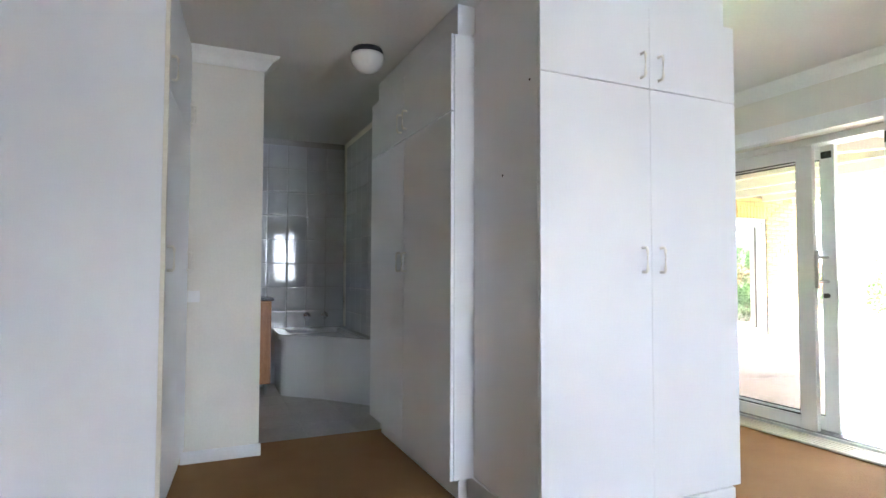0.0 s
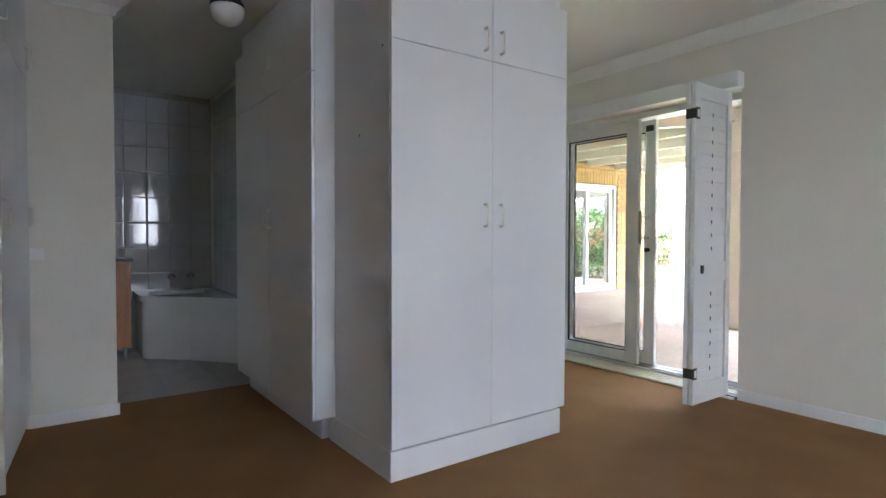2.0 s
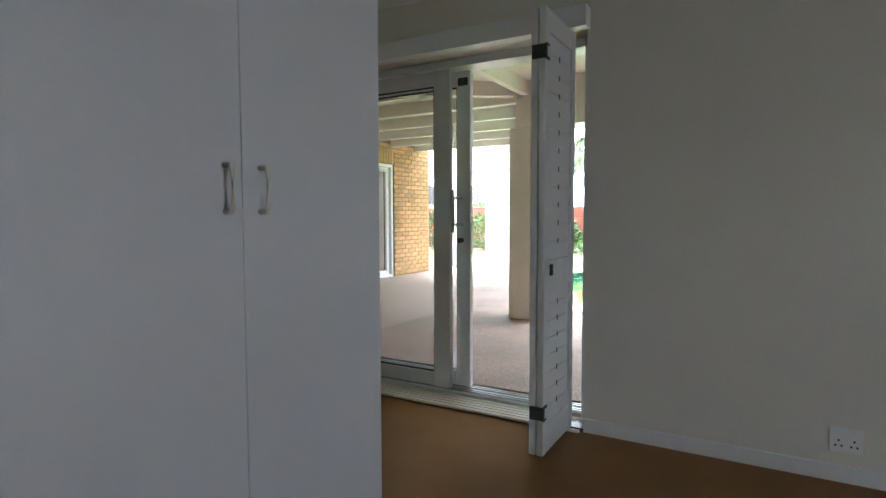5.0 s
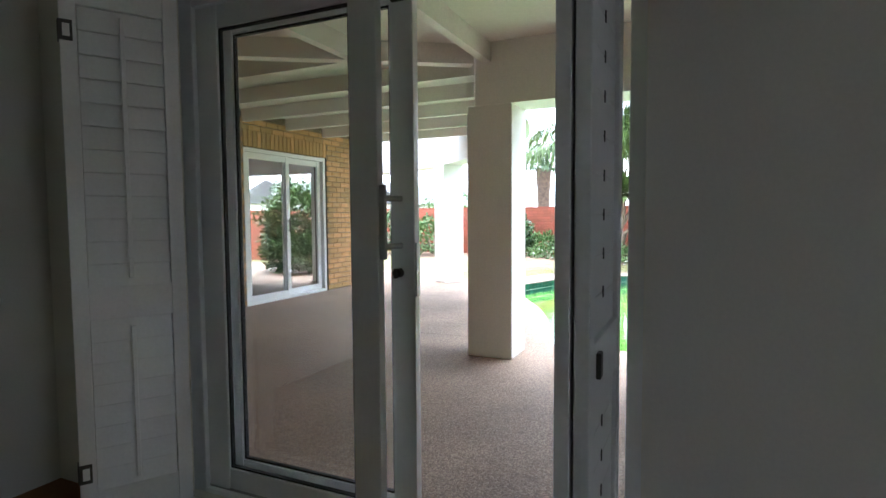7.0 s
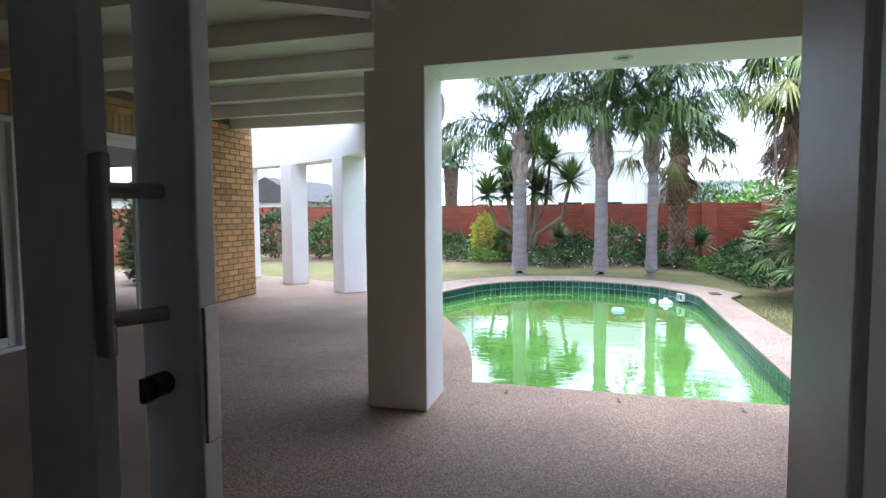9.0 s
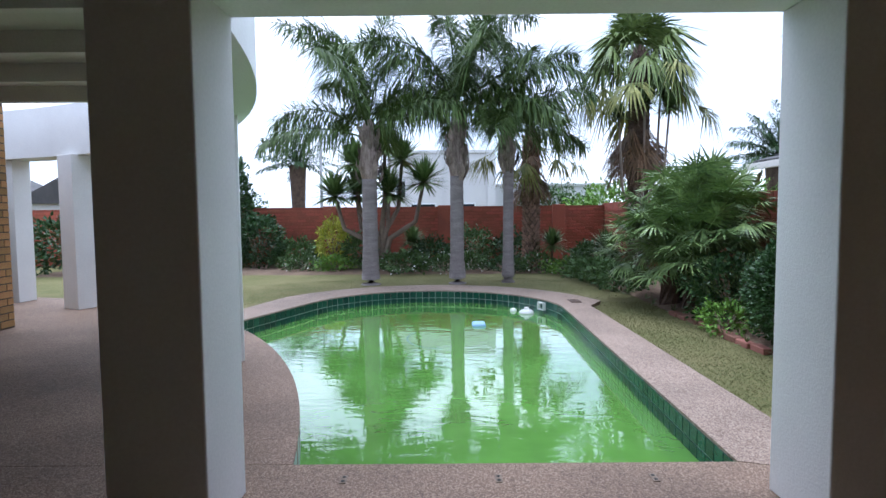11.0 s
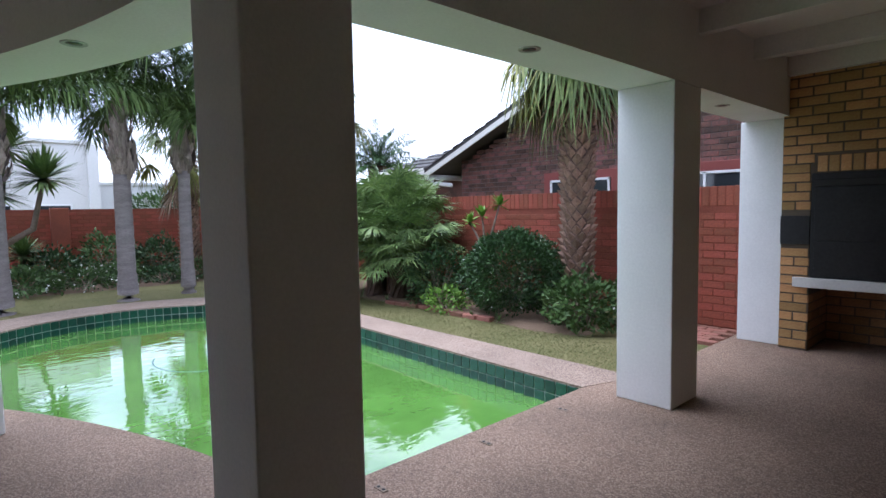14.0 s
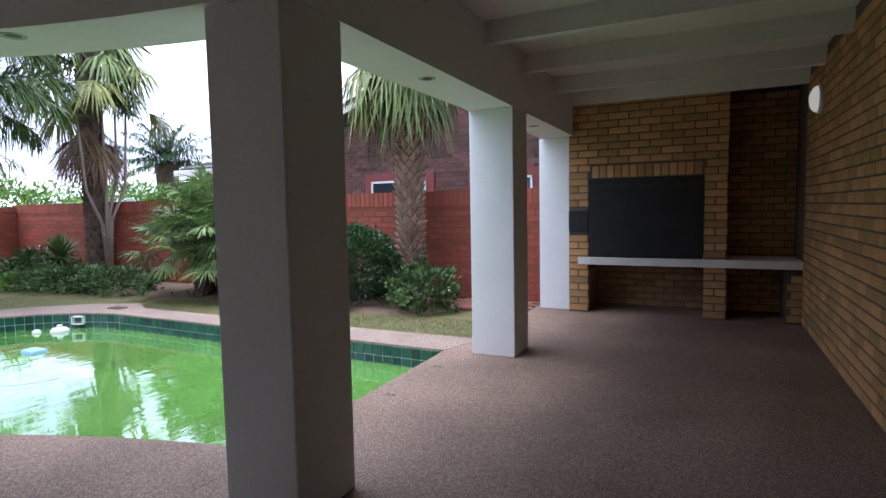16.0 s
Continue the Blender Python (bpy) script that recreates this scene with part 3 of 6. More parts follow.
# north wing and house walls outside
ND0, ND1, NDT = 4.11, 5.93, 2.17
DD0, DD1 = 1.80, 3.58
bm = bmesh.new()
for a, b in ((XO, DD0), (DD1, ND0), (ND1, 7.22)):
    box(bm, a, b, NY, NY + 0.25, -0.1, VCEIL)
box(bm, DD0, DD1, NY, NY + 0.25, NDT, VCEIL)
box(bm, ND0, ND1, NY, NY + 0.25, NDT, VCEIL)
WD0, WD1, WDT = 6.28, 8.05, 2.06   # garden door of the wing's room
box(bm, 6.97, 7.22, NY + 0.25, WD0, -0.1, VCEIL)
box(bm, 6.97, 7.22, WD1, 11, -0.1, VCEIL)
box(bm, 6.97, 7.22, WD0, WD1, WDT, VCEIL)
box(bm, XO - 0.25, XO, NY, NY + 0.25, -0.1, VCEIL)
solo("wall_north_wing", bm, M_MORTAR, "yellow face brick house wall", "wall", kind="structure")
bm = bmesh.new()
box(bm, XO + 0.0, XO + 0.012, -4.6, DY0 - 0.0, -0.1, VCEIL)
box(bm, XO + 0.0, XO + 0.012, DY1, NY, -0.1, VCEIL)
box(bm, XO + 0.0, XO + 0.012, DY0, DY1, DTOP, VCEIL)
solo("wall_east_outer", bm, M_MORTAR, "yellow face brick outer house wall", "wall", kind="structure")
bm = bmesh.new()
box(bm, XO + 0.3, 6.966, 8.2, 8.3, 0, VCEIL)
box(bm, 3.86, 3.96, NY + 0.254, 8.196, 0, VCEIL)
box(bm, 6.955, 6.967, NY + 0.254, WD0 - 0.004, 0, VCEIL)
box(bm, 6.955, 6.967, WD0 - 0.003, 8.196, WDT + 0.004, VCEIL)
solo("wall_inner_wing", bm, M_CORNICE, "plain white wall inside the north wing", "wall", kind="structure")
bm = bmesh.new()
box(bm, XO + 0.3, 6.95, NY + 0.256, 8.19, -0.08, -0.004)
box(bm, 6.951, 7.215, WD0 + 0.004, WD1 - 0.004, -0.08, -0.004)
solo("floor_wing", bm, M_PALETILE, "pale grey tiled floor inside the north wing", "floor", kind="structure")
bm = bmesh.new()
box(bm, 3.964, 6.951, NY + 0.256, 8.19, 2.46, 2.5)
solo("ceiling_wing", bm, M_CEIL, "white ceiling inside the north wing", "ceiling", kind="structure")
bm = bmesh.new()
box(bm, XW - 0.4, XO, YS - 0.4, 8.4, VCEIL + 0.12, VCEIL + 0.3)
box(bm, XO, 7.4, NY + 0.1, 11.2, VCEIL + 0.12, VCEIL + 0.3)
solo("roof_house", bm, M_ROOFTILE, "flat dark house roof", "roof", kind="structure")


# ---- bedroom things ----
def d_handle(parent, at, axis, high=0.11, out=0.03):
    """A bow handle of cream plastic; axis: the way it stands out."""
    v, o = Vector(at), Vector(axis)
    bm = bmesh.new()
    pts = [v + Vector((0, 0, -high / 2)), v + o * out * 0.8 + Vector((0, 0, -high / 2)), v + o * out + Vector((0, 0, -high / 2 + 0.012)),
           v + o * out + Vector((0, 0, high / 2 - 0.012)), v + o * out * 0.8 + Vector((0, 0, high / 2)), v + Vector((0, 0, high / 2))]
    tube(bm, pts, 0.0068, 8)
    return part("handle", bm, M_HANDLE, parent, "cream plastic bow handle", True)


def cupboard_door(parent, x0, x1, y0, y1, z0, z1, handle, axis):
    bm = bmesh.new()
    box(bm, x0, x1, y0, y1, z0, z1, 0.0025)
    d = part("door", bm, M_MELAMINE, parent)
    d_handle(d, handle, axis)
    return d


# wardrobe that stands out into the room
wr = thing("wardrobe", (-2.01, 0.3, 0), "tall white melamine wardrobe with two low and two high doors", "wardrobe")
X0, X1, T = -2.589, -1.437, 0.018
bm = bmesh.new()
box(bm, X0, X0 + T, T + 0.002, 0.66, 0.14, 2.40, 0.0015)
part("side_panel", bm, M_MELAMINE, wr)
bm = bmesh.new()
box(bm, X1 - T, X1, T + 0.002, 0.66, 0.14, 2.40, 0.0015)
part("side_panel", bm, M_MELAMINE, wr)
bm = bmesh.new()
box(bm, X0 + T, X1 - T, 0.03, 0.66, 2.38, 2.40)
box(bm, X0 + T, X1 - T, 0.03, 0.66, 0.14, 0.16)
box(bm, X0 + T, X1 - T, 0.64, 0.66, 0.16, 2.38)
box(bm, X0 + T, X1 - T, 0.03, 0.05, 2.0, 2.03)
part("carcass", bm, M_MELAMINE, wr)
bm = bmesh.new()
box(bm, X0 - 0.008, X1 - 0.04, -0.003, 0.66, 0, 0.139, 0.003)
part("plinth", bm, M_MELAMINE, wr, "white recessed plinth")
bm = bmesh.new()
box(bm, X0 + 0.02, X1 - 0.02, 0.04, 0.66, 2.40, CEIL, 0.002)
part("filler", bm, M_MELAMINE, wr)
MX = -1.992
for z0, z1, hz in ((0.146, 2.0135, 1.23), (2.0165, 2.398, 2.115)):
    cupboard_door(wr, X0, MX - 0.001, 0, T, z0, z1, (MX - 0.052, 0, hz), (0, -1, 0))
    cupboard_door(wr, MX + 0.001, X1, 0, T, z0, z1, (MX + 0.054, 0, hz), (0, -1, 0))
bm = bmesh.new()
box(bm, MX - 0.002, MX + 0.002, 0.012, T + 0.004, 0.15, 2.39)
box(bm, X0 + 0.01, X1 - 0.01, 0.012, T + 0.004, 2.012, 2.018)
part("gap", bm, M_GAP, wr)
for z, y in ((1.62, 0.31), (2.0, 0.08)):
    bm = bmesh.new()
    rod(bm, (X0 - 0.001, y, z), (X0 + 0.002, y, z), 0.006)
    part("screw_hole", bm, M_GAP, wr)

# cupboards along the passage
pc = thing("passage_cupboard", (-2.4, 1.3, 0), "tall white built-in cupboard along the passage", "cupboard", "passage cupboards")
CX0, CY0, CY1 = -2.72, 0.60, 1.995
bm = bmesh.new()
box(bm, CX0 + T + 0.002, -2.32, CY0, CY0 + T, 0.14, 2.385, 0.0015)
box(bm, CX0 + T + 0.002, -2.32, CY1 - T, CY1, 0.14, 2.385, 0.0015)
box(bm, CX0 + T + 0.002, -2.32, CY0 + T, CY1 - T, 2.365, 2.385)
box(bm, -2.335, -2.32, CY0 + T, CY1 - T, 0.14, 2.365)
part("carcass", bm, M_MELAMINE, pc)
bm = bmesh.new()
box(bm, CX0 + 0.09, -2.32, CY0 + 0.09, CY1, 0, 0.14, 0.002)
part("plinth", bm, M_MELAMINE, pc)
bm = bmesh.new()
box(bm, CX0 + 0.05, -2.32, CY0 + 0.03, CY1, 2.385, CEIL, 0.002)
part("filler", bm, M_MELAMINE, pc)
for a, b, hy in ((CY0, 1.298, 1.25), (1.302, CY1, 1.35)):
    cupboard_door(pc, CX0, CX0 + T, a, b, 0.14, 1.985, (CX0, hy, 1.23), (-1, 0, 0))
    cupboard_door(pc, CX0, CX0 + T, a, b, 1.99, 2.385, (CX0, hy, 2.1), (-1, 0, 0))
lc = thing("passage_cupboard", (-4.3, 1.35, 0), "tall white built-in cupboard with a plain side panel", "cupboard", "passage cupboards")
LX, LY = -3.93, 0.87
bm = bmesh.new()
box(bm, XW, LX - T - 0.002, LY, LY + T, 0.0, CEIL, 0.0015)
part("side_panel", bm, M_MELAMINE, lc)
bm = bmesh.new()
box(bm, LX - T - 0.001, LX + 0.0, LY - 0.002, LY + T, 0.0, CEIL, 0.002)
part("edging", bm, M_EDGE, lc, "cream edging strip")
bm = bmesh.new()
box(bm, LX - 0.5, LX - T - 0.001, LY + T, 1.79, 0.1, CEIL - 0.003)
box(bm, LX - 0.5, LX - 0.03, LY + T, 1.79, 0.0, 0.1)
part("carcass", bm, M_MELAMINE, lc)
for a, b, hy in ((LY + T + 0.002, 1.355, 0.93), (1.359, 1.815, 1.75)):
    cupboard_door(lc, LX - T, LX, a, b, 0.1, 2.005, (LX, hy, 1.23), (1, 0, 0))
    cupboard_door(lc, LX - T, LX, a, b, 2.011, CEIL - 0.01, (LX, hy, 2.12), (1, 0, 0))
PIVOT = Matrix.Translation((-3.93, 1.83, 0))
lc.matrix_basis = PIVOT @ pose(0, 0, 0, 0, 0, -4.8) @ PIVOT.inverted() @ lc.matrix_basis

# passage ceiling lamp
cl = thing("ceiling_lamp", (-2.93, 1.40, CEIL), "round opal glass ceiling lamp with a black ring, unlit", "lamp")
bm = bmesh.new()
lathe(bm, [(0.085, -0.045), (0.098, -0.04), (0.1, -0.02), (0.09, 0.0)], 28, (-2.93, 1.40, CEIL))
part("gallery", bm, M_BLACKSTEEL, cl, "black metal ring", True)
bm = bmesh.new()
lathe(bm, [(0.005, -0.155)] + [(0.102 * math.sin(radians(a)), -0.055 - 0.1 * math.cos(radians(a))) for a in range(15, 100, 12)] + [(0.092, -0.03)], 28, (-2.93, 1.40, CEIL))
part("shade", bm, M_DOME, cl, "white opal glass dome", True)


def socket(y, label):
    """A square double socket plate on the east wall."""
    ob = thing("wall_socket", (0, y, 0.187), label, "socket", "wall sockets")
    bm = bmesh.new()
    box(bm, -0.010, 0.0, y - 0.06, y + 0.06, 0.131, 0.243, 0.003)
    part("plate", bm, M_PLASTIC, ob)
    for s in (-0.028, 0.028):
        bm = bmesh.new()
        for dy, dz in ((0, 0.012), (-0.011, -0.012), (0.011, -0.012)):
            rod(bm, (-0.0115, y + s + dy, 0.175 + dz), (-0.009, y + s + dy, 0.175 + dz), 0.0045, n=8)
        part("socket_hole", bm, M_GAP, ob)
        bm = bmesh.new()
        box(bm, -0.0145, -0.009, y + s - 0.008, y + s + 0.008, 0.213, 0.231, 0.002)
        part("switch", bm, M_PLASTIC, ob)


socket(-1.433, "white double wall socket low on the cream wall")
socket(-1.70, "white double wall socket low on the cream wall")
sw = thing("wall_switch", (-3.83, 1.83, 1.06), "small white wall plate beside the cupboard", "switch")
bm = bmesh.new()
box(bm, -3.93, -3.86, 1.80, 1.829, 0.98, 1.05, 0.004)
part("plate", bm, M_PLASTIC, sw)

# bathroom
bath = thing("corner_bath", (-2.75, 3.5, 0), "white acrylic corner bath with a rounded front panel", "bath")
front = [(-3.13, 4.06), (-3.14, 3.62)] + arc(-3.0, 3.56, 0.14, 172, 222, 4) + [(-2.80, 3.19), (-2.42, 2.72), (-2.42, 4.06)]
bm = bmesh.new()
prism(bm, front, 0.0, 0.53)
part("front_panel", bm, M_ACRYLIC, bath)
bm = bmesh.new()
lip = [(-3.155, 4.06), (-3.165, 3.61)] + arc(-3.0, 3.55, 0.165, 172, 222, 4) + [(-2.815, 3.165), (-2.42, 2.69), (-2.42, 4.06)]
basin = [(-2.8 + (x + 2.8) * 0.8, 3.55 + (y - 3.55) * 0.78) for x, y in lip]
ring(bm, lip + [lip[0]], basin + [basin[0]], 0.525, 0.575)
ring(bm, basin + [basin[0]], [(x * 0.9 - 0.275, y * 0.9 + 0.35) for x, y in basin + [basin[0]]], 0.3, 0.57)
part("rim", bm, M_ACRYLIC, bath)
for dx in (-0.09, 0.09):
    tap = thing("bath_tap", (-2.72 + dx, 4.05, 0.70), "chrome wall tap above the bath", "tap", "bath taps")
    bm = bmesh.new()
    rod(bm, (-2.72 + dx, 4.046, 0.70), (-2.72 + dx, 4.03, 0.70), 0.034, n=18)
    part("flange", bm, M_CHROME, tap, "", True)
    bm = bmesh.new()
    rod(bm, (-2.72 + dx, 4.03, 0.70), (-2.72 + dx, 3.965, 0.70), 0.018, 0.024, 14)
    rod(bm, (-2.72 + dx - 0.03, 3.972, 0.70), (-2.72 + dx + 0.03, 3.972, 0.70), 0.006)
    rod(bm, (-2.72 + dx, 3.972, 0.67), (-2.72 + dx, 3.972, 0.73), 0.006)
    part("handle", bm, M_CHROME, tap, "", True)
van = thing("vanity_cabinet", (-3.6, 3.8, 0), "orange-brown wooden vanity cabinet on short legs", "cabinet")
bm = bmesh.new()
box(bm, -4.1, -3.225, 3.58, 4.04, 0.10, 0.885, 0.004)
part("body", bm, M_WOOD, van)
for a, b in ((-4.09, -3.665), (-3.66, -3.235)):
    bm = bmesh.new()
    box(bm, a, b, 3.563, 3.579, 0.115, 0.875, 0.003)
    d = part("door", bm, M_WOOD, van)
    bm = bmesh.new()
    rod(bm, (b - 0.04 if a < -4 else a + 0.04, 3.563, 0.7), (b - 0.04 if a < -4 else a + 0.04, 3.545, 0.7), 0.01)
    part("knob", bm, M_CHROME, d)
for x in (-4.05, -3.27):
    for y in (3.62, 4.0):
        bm = bmesh.new()
        rod(bm, (x, y, 0), (x, y, 0.1), 0.018)
        part("leg", bm, M_STEEL, van)
bm = bmesh.new()
box(bm, -4.12, -3.205, 3.545, 4.045, 0.886, 0.916, 0.006)
part("top", bm, M_GRANITE, van, "black granite top")

# ---- sliding door in the bedroom's east wall ----
DX = 0.24


def frame_box(parent, name, x0, x1, y0, y1, z0, z1, mat=None, r=0.004, label=""):
    bm = bmesh.new()
    box(bm, x0, x1, y0, y1, z0, z1, r)
    return part(name, bm, mat or M_ALU, parent, label)


def glass(parent, x0, x1, y0, y1, z0, z1, mat=None):
    bm = bmesh.new()
    box(bm, x0, x1, y0, y1, z0, z1)
    g = part("pane", bm, mat or M_GLASS, parent, "clear glass pane")
    g.visible_shadow = False
    return g


def leaf(parent, name, x, y0, y1, z0, z1, stile=0.095, rail=0.095):
    """A door leaf in the plane x with four frame members, gasket and pane."""
    holder = frame_box(parent, name, x - 0.02, x + 0.02, y0, y0 + stile, z0, z1)
    frame_box(holder, "stile", x - 0.02, x + 0.02, y1 - stile, y1, z0, z1)
    frame_box(holder, "rail", x - 0.018, x + 0.018, y0 + stile, y1 - stile, z0, z0 + rail)
    frame_box(holder, "rail", x - 0.018, x + 0.018, y0 + stile, y1 - stile, z1 - rail, z1)
    bm = bmesh.new()
    a, b, c, d = y0 + stile, y1 - stile, z0 + rail, z1 - rail
    for p, q, e, f in ((a, b, c, c + 0.008), (a, b, d - 0.008, d), (a, a + 0.008, c, d), (b - 0.008, b, c, d)):
        box(bm, x - 0.009, x + 0.009, p, q, e, f)
    part("gasket", bm, M_GASKET, holder)
    glass(holder, x - 0.003, x + 0.003, a, b, c, d)
    return holder


sd = thing("door_1", (DX, 0.66, 0), "white aluminium sliding glass door, half open", "sliding door", kind="structure")
frame_box(sd, "jamb", DX - 0.07, DX + 0.09, DY0, DY0 + 0.06, 0.0, DTOP)
frame_box(sd, "jamb", DX - 0.07, DX + 0.09, DY1 - 0.075, DY1, 0.0, DTOP)
frame_box(sd, "head", DX - 0.07, DX + 0.09, DY0 + 0.06, DY1 - 0.075, DTOP - 0.05, DTOP)
frame_box(sd, "sill", DX - 0.07, DX + 0.09, DY0 + 0.06, DY1 - 0.075, 0.0, 0.03)
for dx in (-0.045, -0.015, 0.035, 0.065):
    frame_box(sd, "track", DX + dx - 0.004, DX + dx + 0.004, DY0 + 0.06, DY1 - 0.075, 0.03, 0.042, M_STEEL, 0)
leaf(sd, "fixed_panel", DX - 0.03, 0.655, DY1 - 0.075, 0.035, DTOP - 0.05, 0.12)
sl = leaf(sd, "sliding_panel", DX + 0.045, 0.545, 1.52, 0.045, DTOP - 0.055, 0.1)
HX = DX - 0.005
bm = bmesh.new()
box(bm, HX - 0.045, HX - 0.03, 0.625, 0.652, 1.06, 1.335, 0.005)
hd = part("pull_handle", bm, M_STEEL, sl, "brushed steel pull handle")
bm = bmesh.new()
for z in (1.11, 1.285):
    rod(bm, (HX + 0.03, 0.60, z), (HX - 0.035, 0.635, z), 0.011)
part("standoff", bm, M_STEEL, hd)
bm = bmesh.new()
rod(bm, (DX + 0.026, 0.607, 1.008), (DX - 0.005, 0.607, 1.008), 0.017, n=16)
box(bm, DX - 0.02, DX - 0.003, 0.602, 0.612, 0.99, 1.026, 0.002)
part("lock_cylinder", bm, M_DARKSTEEL, sl, "dark lock cylinder")
bm = bmesh.new()
box(bm, DX + 0.03, DX + 0.06, 0.540, 0.546, 0.92, 1.12, 0.002)
part("latch_plate", bm, M_STEEL, sl, "steel latch plate")
bm = bmesh.new()
box(bm, DX + 0.01, DX + 0.026, 0.56, 0.63, 2.0, 2.05, 0.004)
rod(bm, (DX + 0.0, 0.6, 2.03), (DX + 0.02, 0.6, 2.03), 0.012)
part("bolt", bm, M_DARKSTEEL, sl)
bm = bmesh.new()
box(bm, -0.05, 0.17, DY0 + 0.01, DY1 - 0.01, 0.002, 0.012, 0.003)
for k in range(5):
    box(bm, -0.045 + k * 0.04, -0.03 + k * 0.04, DY0 + 0.01, DY1 - 0.01, 0.012, 0.017)
solo("door_mat_strip", bm, M_EDGE, "ribbed beige threshold strip in front of the sliding door", "threshold strip", at=(0.06, 0.66, 0.0))
bm = bmesh.new()
box(bm, -0.084, -0.002, DY0 - 0.015, 1.86, 2.13, 2.235, 0.003)
solo("pelmet", bm, M_SHUTTER, "white painted pelmet board over the sliding door", "pelmet", kind="structure")


def shutter_panel(parent, m, wide=0.455, high=2.09, slats_out=1, tilt=86, rod_shown=True, flush=False):
    """A louvred panel from its hinge edge along +x, facing -y, then placed by m."""
    th = 0.032

    def put(name, bm, par, mat=M_SHUTTER, label=""):
        bmesh.ops.transform(bm, matrix=m, verts=bm.verts)
        return part(name, bm, mat, par, label)

    bm = bmesh.new()
    box(bm, 0, 0.055, -th / 2, th / 2, 0, high, 0.003)
    pan = put("panel", bm, parent)
    bm = bmesh.new()
    box(bm, wide - 0.055, wide, -th / 2, th / 2, 0, high, 0.003)
    put("stile", bm, pan)
    sections = ((0.13, 0.80), (0.93, high - 0.10))
    for z0, z1 in ((0, sections[0][0]), (sections[0][1], sections[1][0]), (sections[1][1], high)):
        bm = bmesh.new()
        box(bm, 0.055, wide - 0.055, -th / 2 + 0.002, th / 2 - 0.002, z0, z1, 0.002)
        put("rail", bm, pan)
    for z0, z1 in sections:
        n = round((z1 - z0) / 0.089)
        for k in range(n):
            z = z0 + (k + 0.5) * (z1 - z0) / n
            bm = bmesh.new()
            half = 0.5 * (z1 - z0) / n - 0.0008 if flush else 0.046 if 80 < tilt < 100 else 0.049
            box(bm, 0.057, wide - 0.057, -half, half, -0.004, 0.004, 0.002)
            bmesh.ops.transform(bm, matrix=pose(0, 0, z, tilt), verts=bm.verts)
            put("slat", bm, pan)
        if flush:
            bm = bmesh.new()
            for k in range(1, n):
                z = z0 + k * (z1 - z0) / n
                box(bm, wide / 2 - 0.004, wide / 2 + 0.004, -0.0062, -0.003, z - 0.013, z + 0.013)
            tagged(put("notch_row", bm, pan, M_GAP), kind="stuff")
        if not rod_shown:
            continue
        bm = bmesh.new()
        box(bm, wide / 2 - 0.008, wide / 2 + 0.008, -0.034 * slats_out - 0.008, -0.034 * slats_out + 0.008, z0 + 0.03, z1 - 0.03, 0.003)
        put("tilt_rod", bm, pan)
    return pan


def hinge_pair(parent, m, wide, zs):
    for z in zs:
        bm = bmesh.new()
        box(bm, wide - 0.042, wide + 0.004, -0.0212, -0.0162, z - 0.038, z + 0.038, 0.002)
        box(bm, wide - 0.002, wide + 0.006, -0.02, 0.05, z - 0.032, z + 0.032, 0.002)
        bmesh.ops.transform(bm, matrix=m, verts=bm.verts)
        part("hinge", bm, M_DARKSTEEL, parent, "dark metal hinge")
        bm = bmesh.new()
        box(bm, wide - 0.033, wide - 0.010, -0.0232, -0.0205, z - 0.023, z + 0.023)
        bmesh.ops.transform(bm, matrix=m, verts=bm.verts)
        part("hinge_leaf", bm, M_SHUTTER, parent)


sr = thing("folding_shutter", (-0.2, -0.2, 0.02), "white louvred folding shutter folded open at the door", "shutter", "folding shutters")
m0 = pose(-0.015, -0.2055, 0.025, 0, 0, 180)
m0 = m0 @ Matrix.Diagonal((1, -1, 1, 1))
shutter_panel(sr, m0, slats_out=-1, tilt=90, flush=True)
shutter_panel(sr, pose(-0.015, -0.167, 0.025, 0, 0, 180), rod_shown=False)
hinge_pair(sr, m0, 0.455, (1.89, 0.205))
bm = bmesh.new()
box(bm, -0.395, -0.365, -0.231, -0.2205, 0.88, 0.935, 0.003)
part("latch", bm, M_DARKSTEEL, sr, "dark metal latch")
bm = bmesh.new()
box(bm, -0.02, 0.06, -0.285, -0.15, 0.003, 0.022, 0.003)
part("pivot", bm, M_DARKSTEEL, sr)
sl2 = thing("folding_shutter", (-0.2, 1.75, 0.02), "white louvred folding shutter standing open by the fixed glass", "shutter", "folding shutters")
m1 = pose(0.10, 1.548, 0.025, 0, 0, 149.5)
shutter_panel(sl2, m1, 0.40, slats_out=-1, tilt=102)
shutter_panel(sl2, m1 @ pose(0, -0.034, 0), 0.40)
hinge_pair(sl2, m1 @ Matrix.Diagonal((1, -1, 1, 1)), 0.40, (1.89, 0.205))


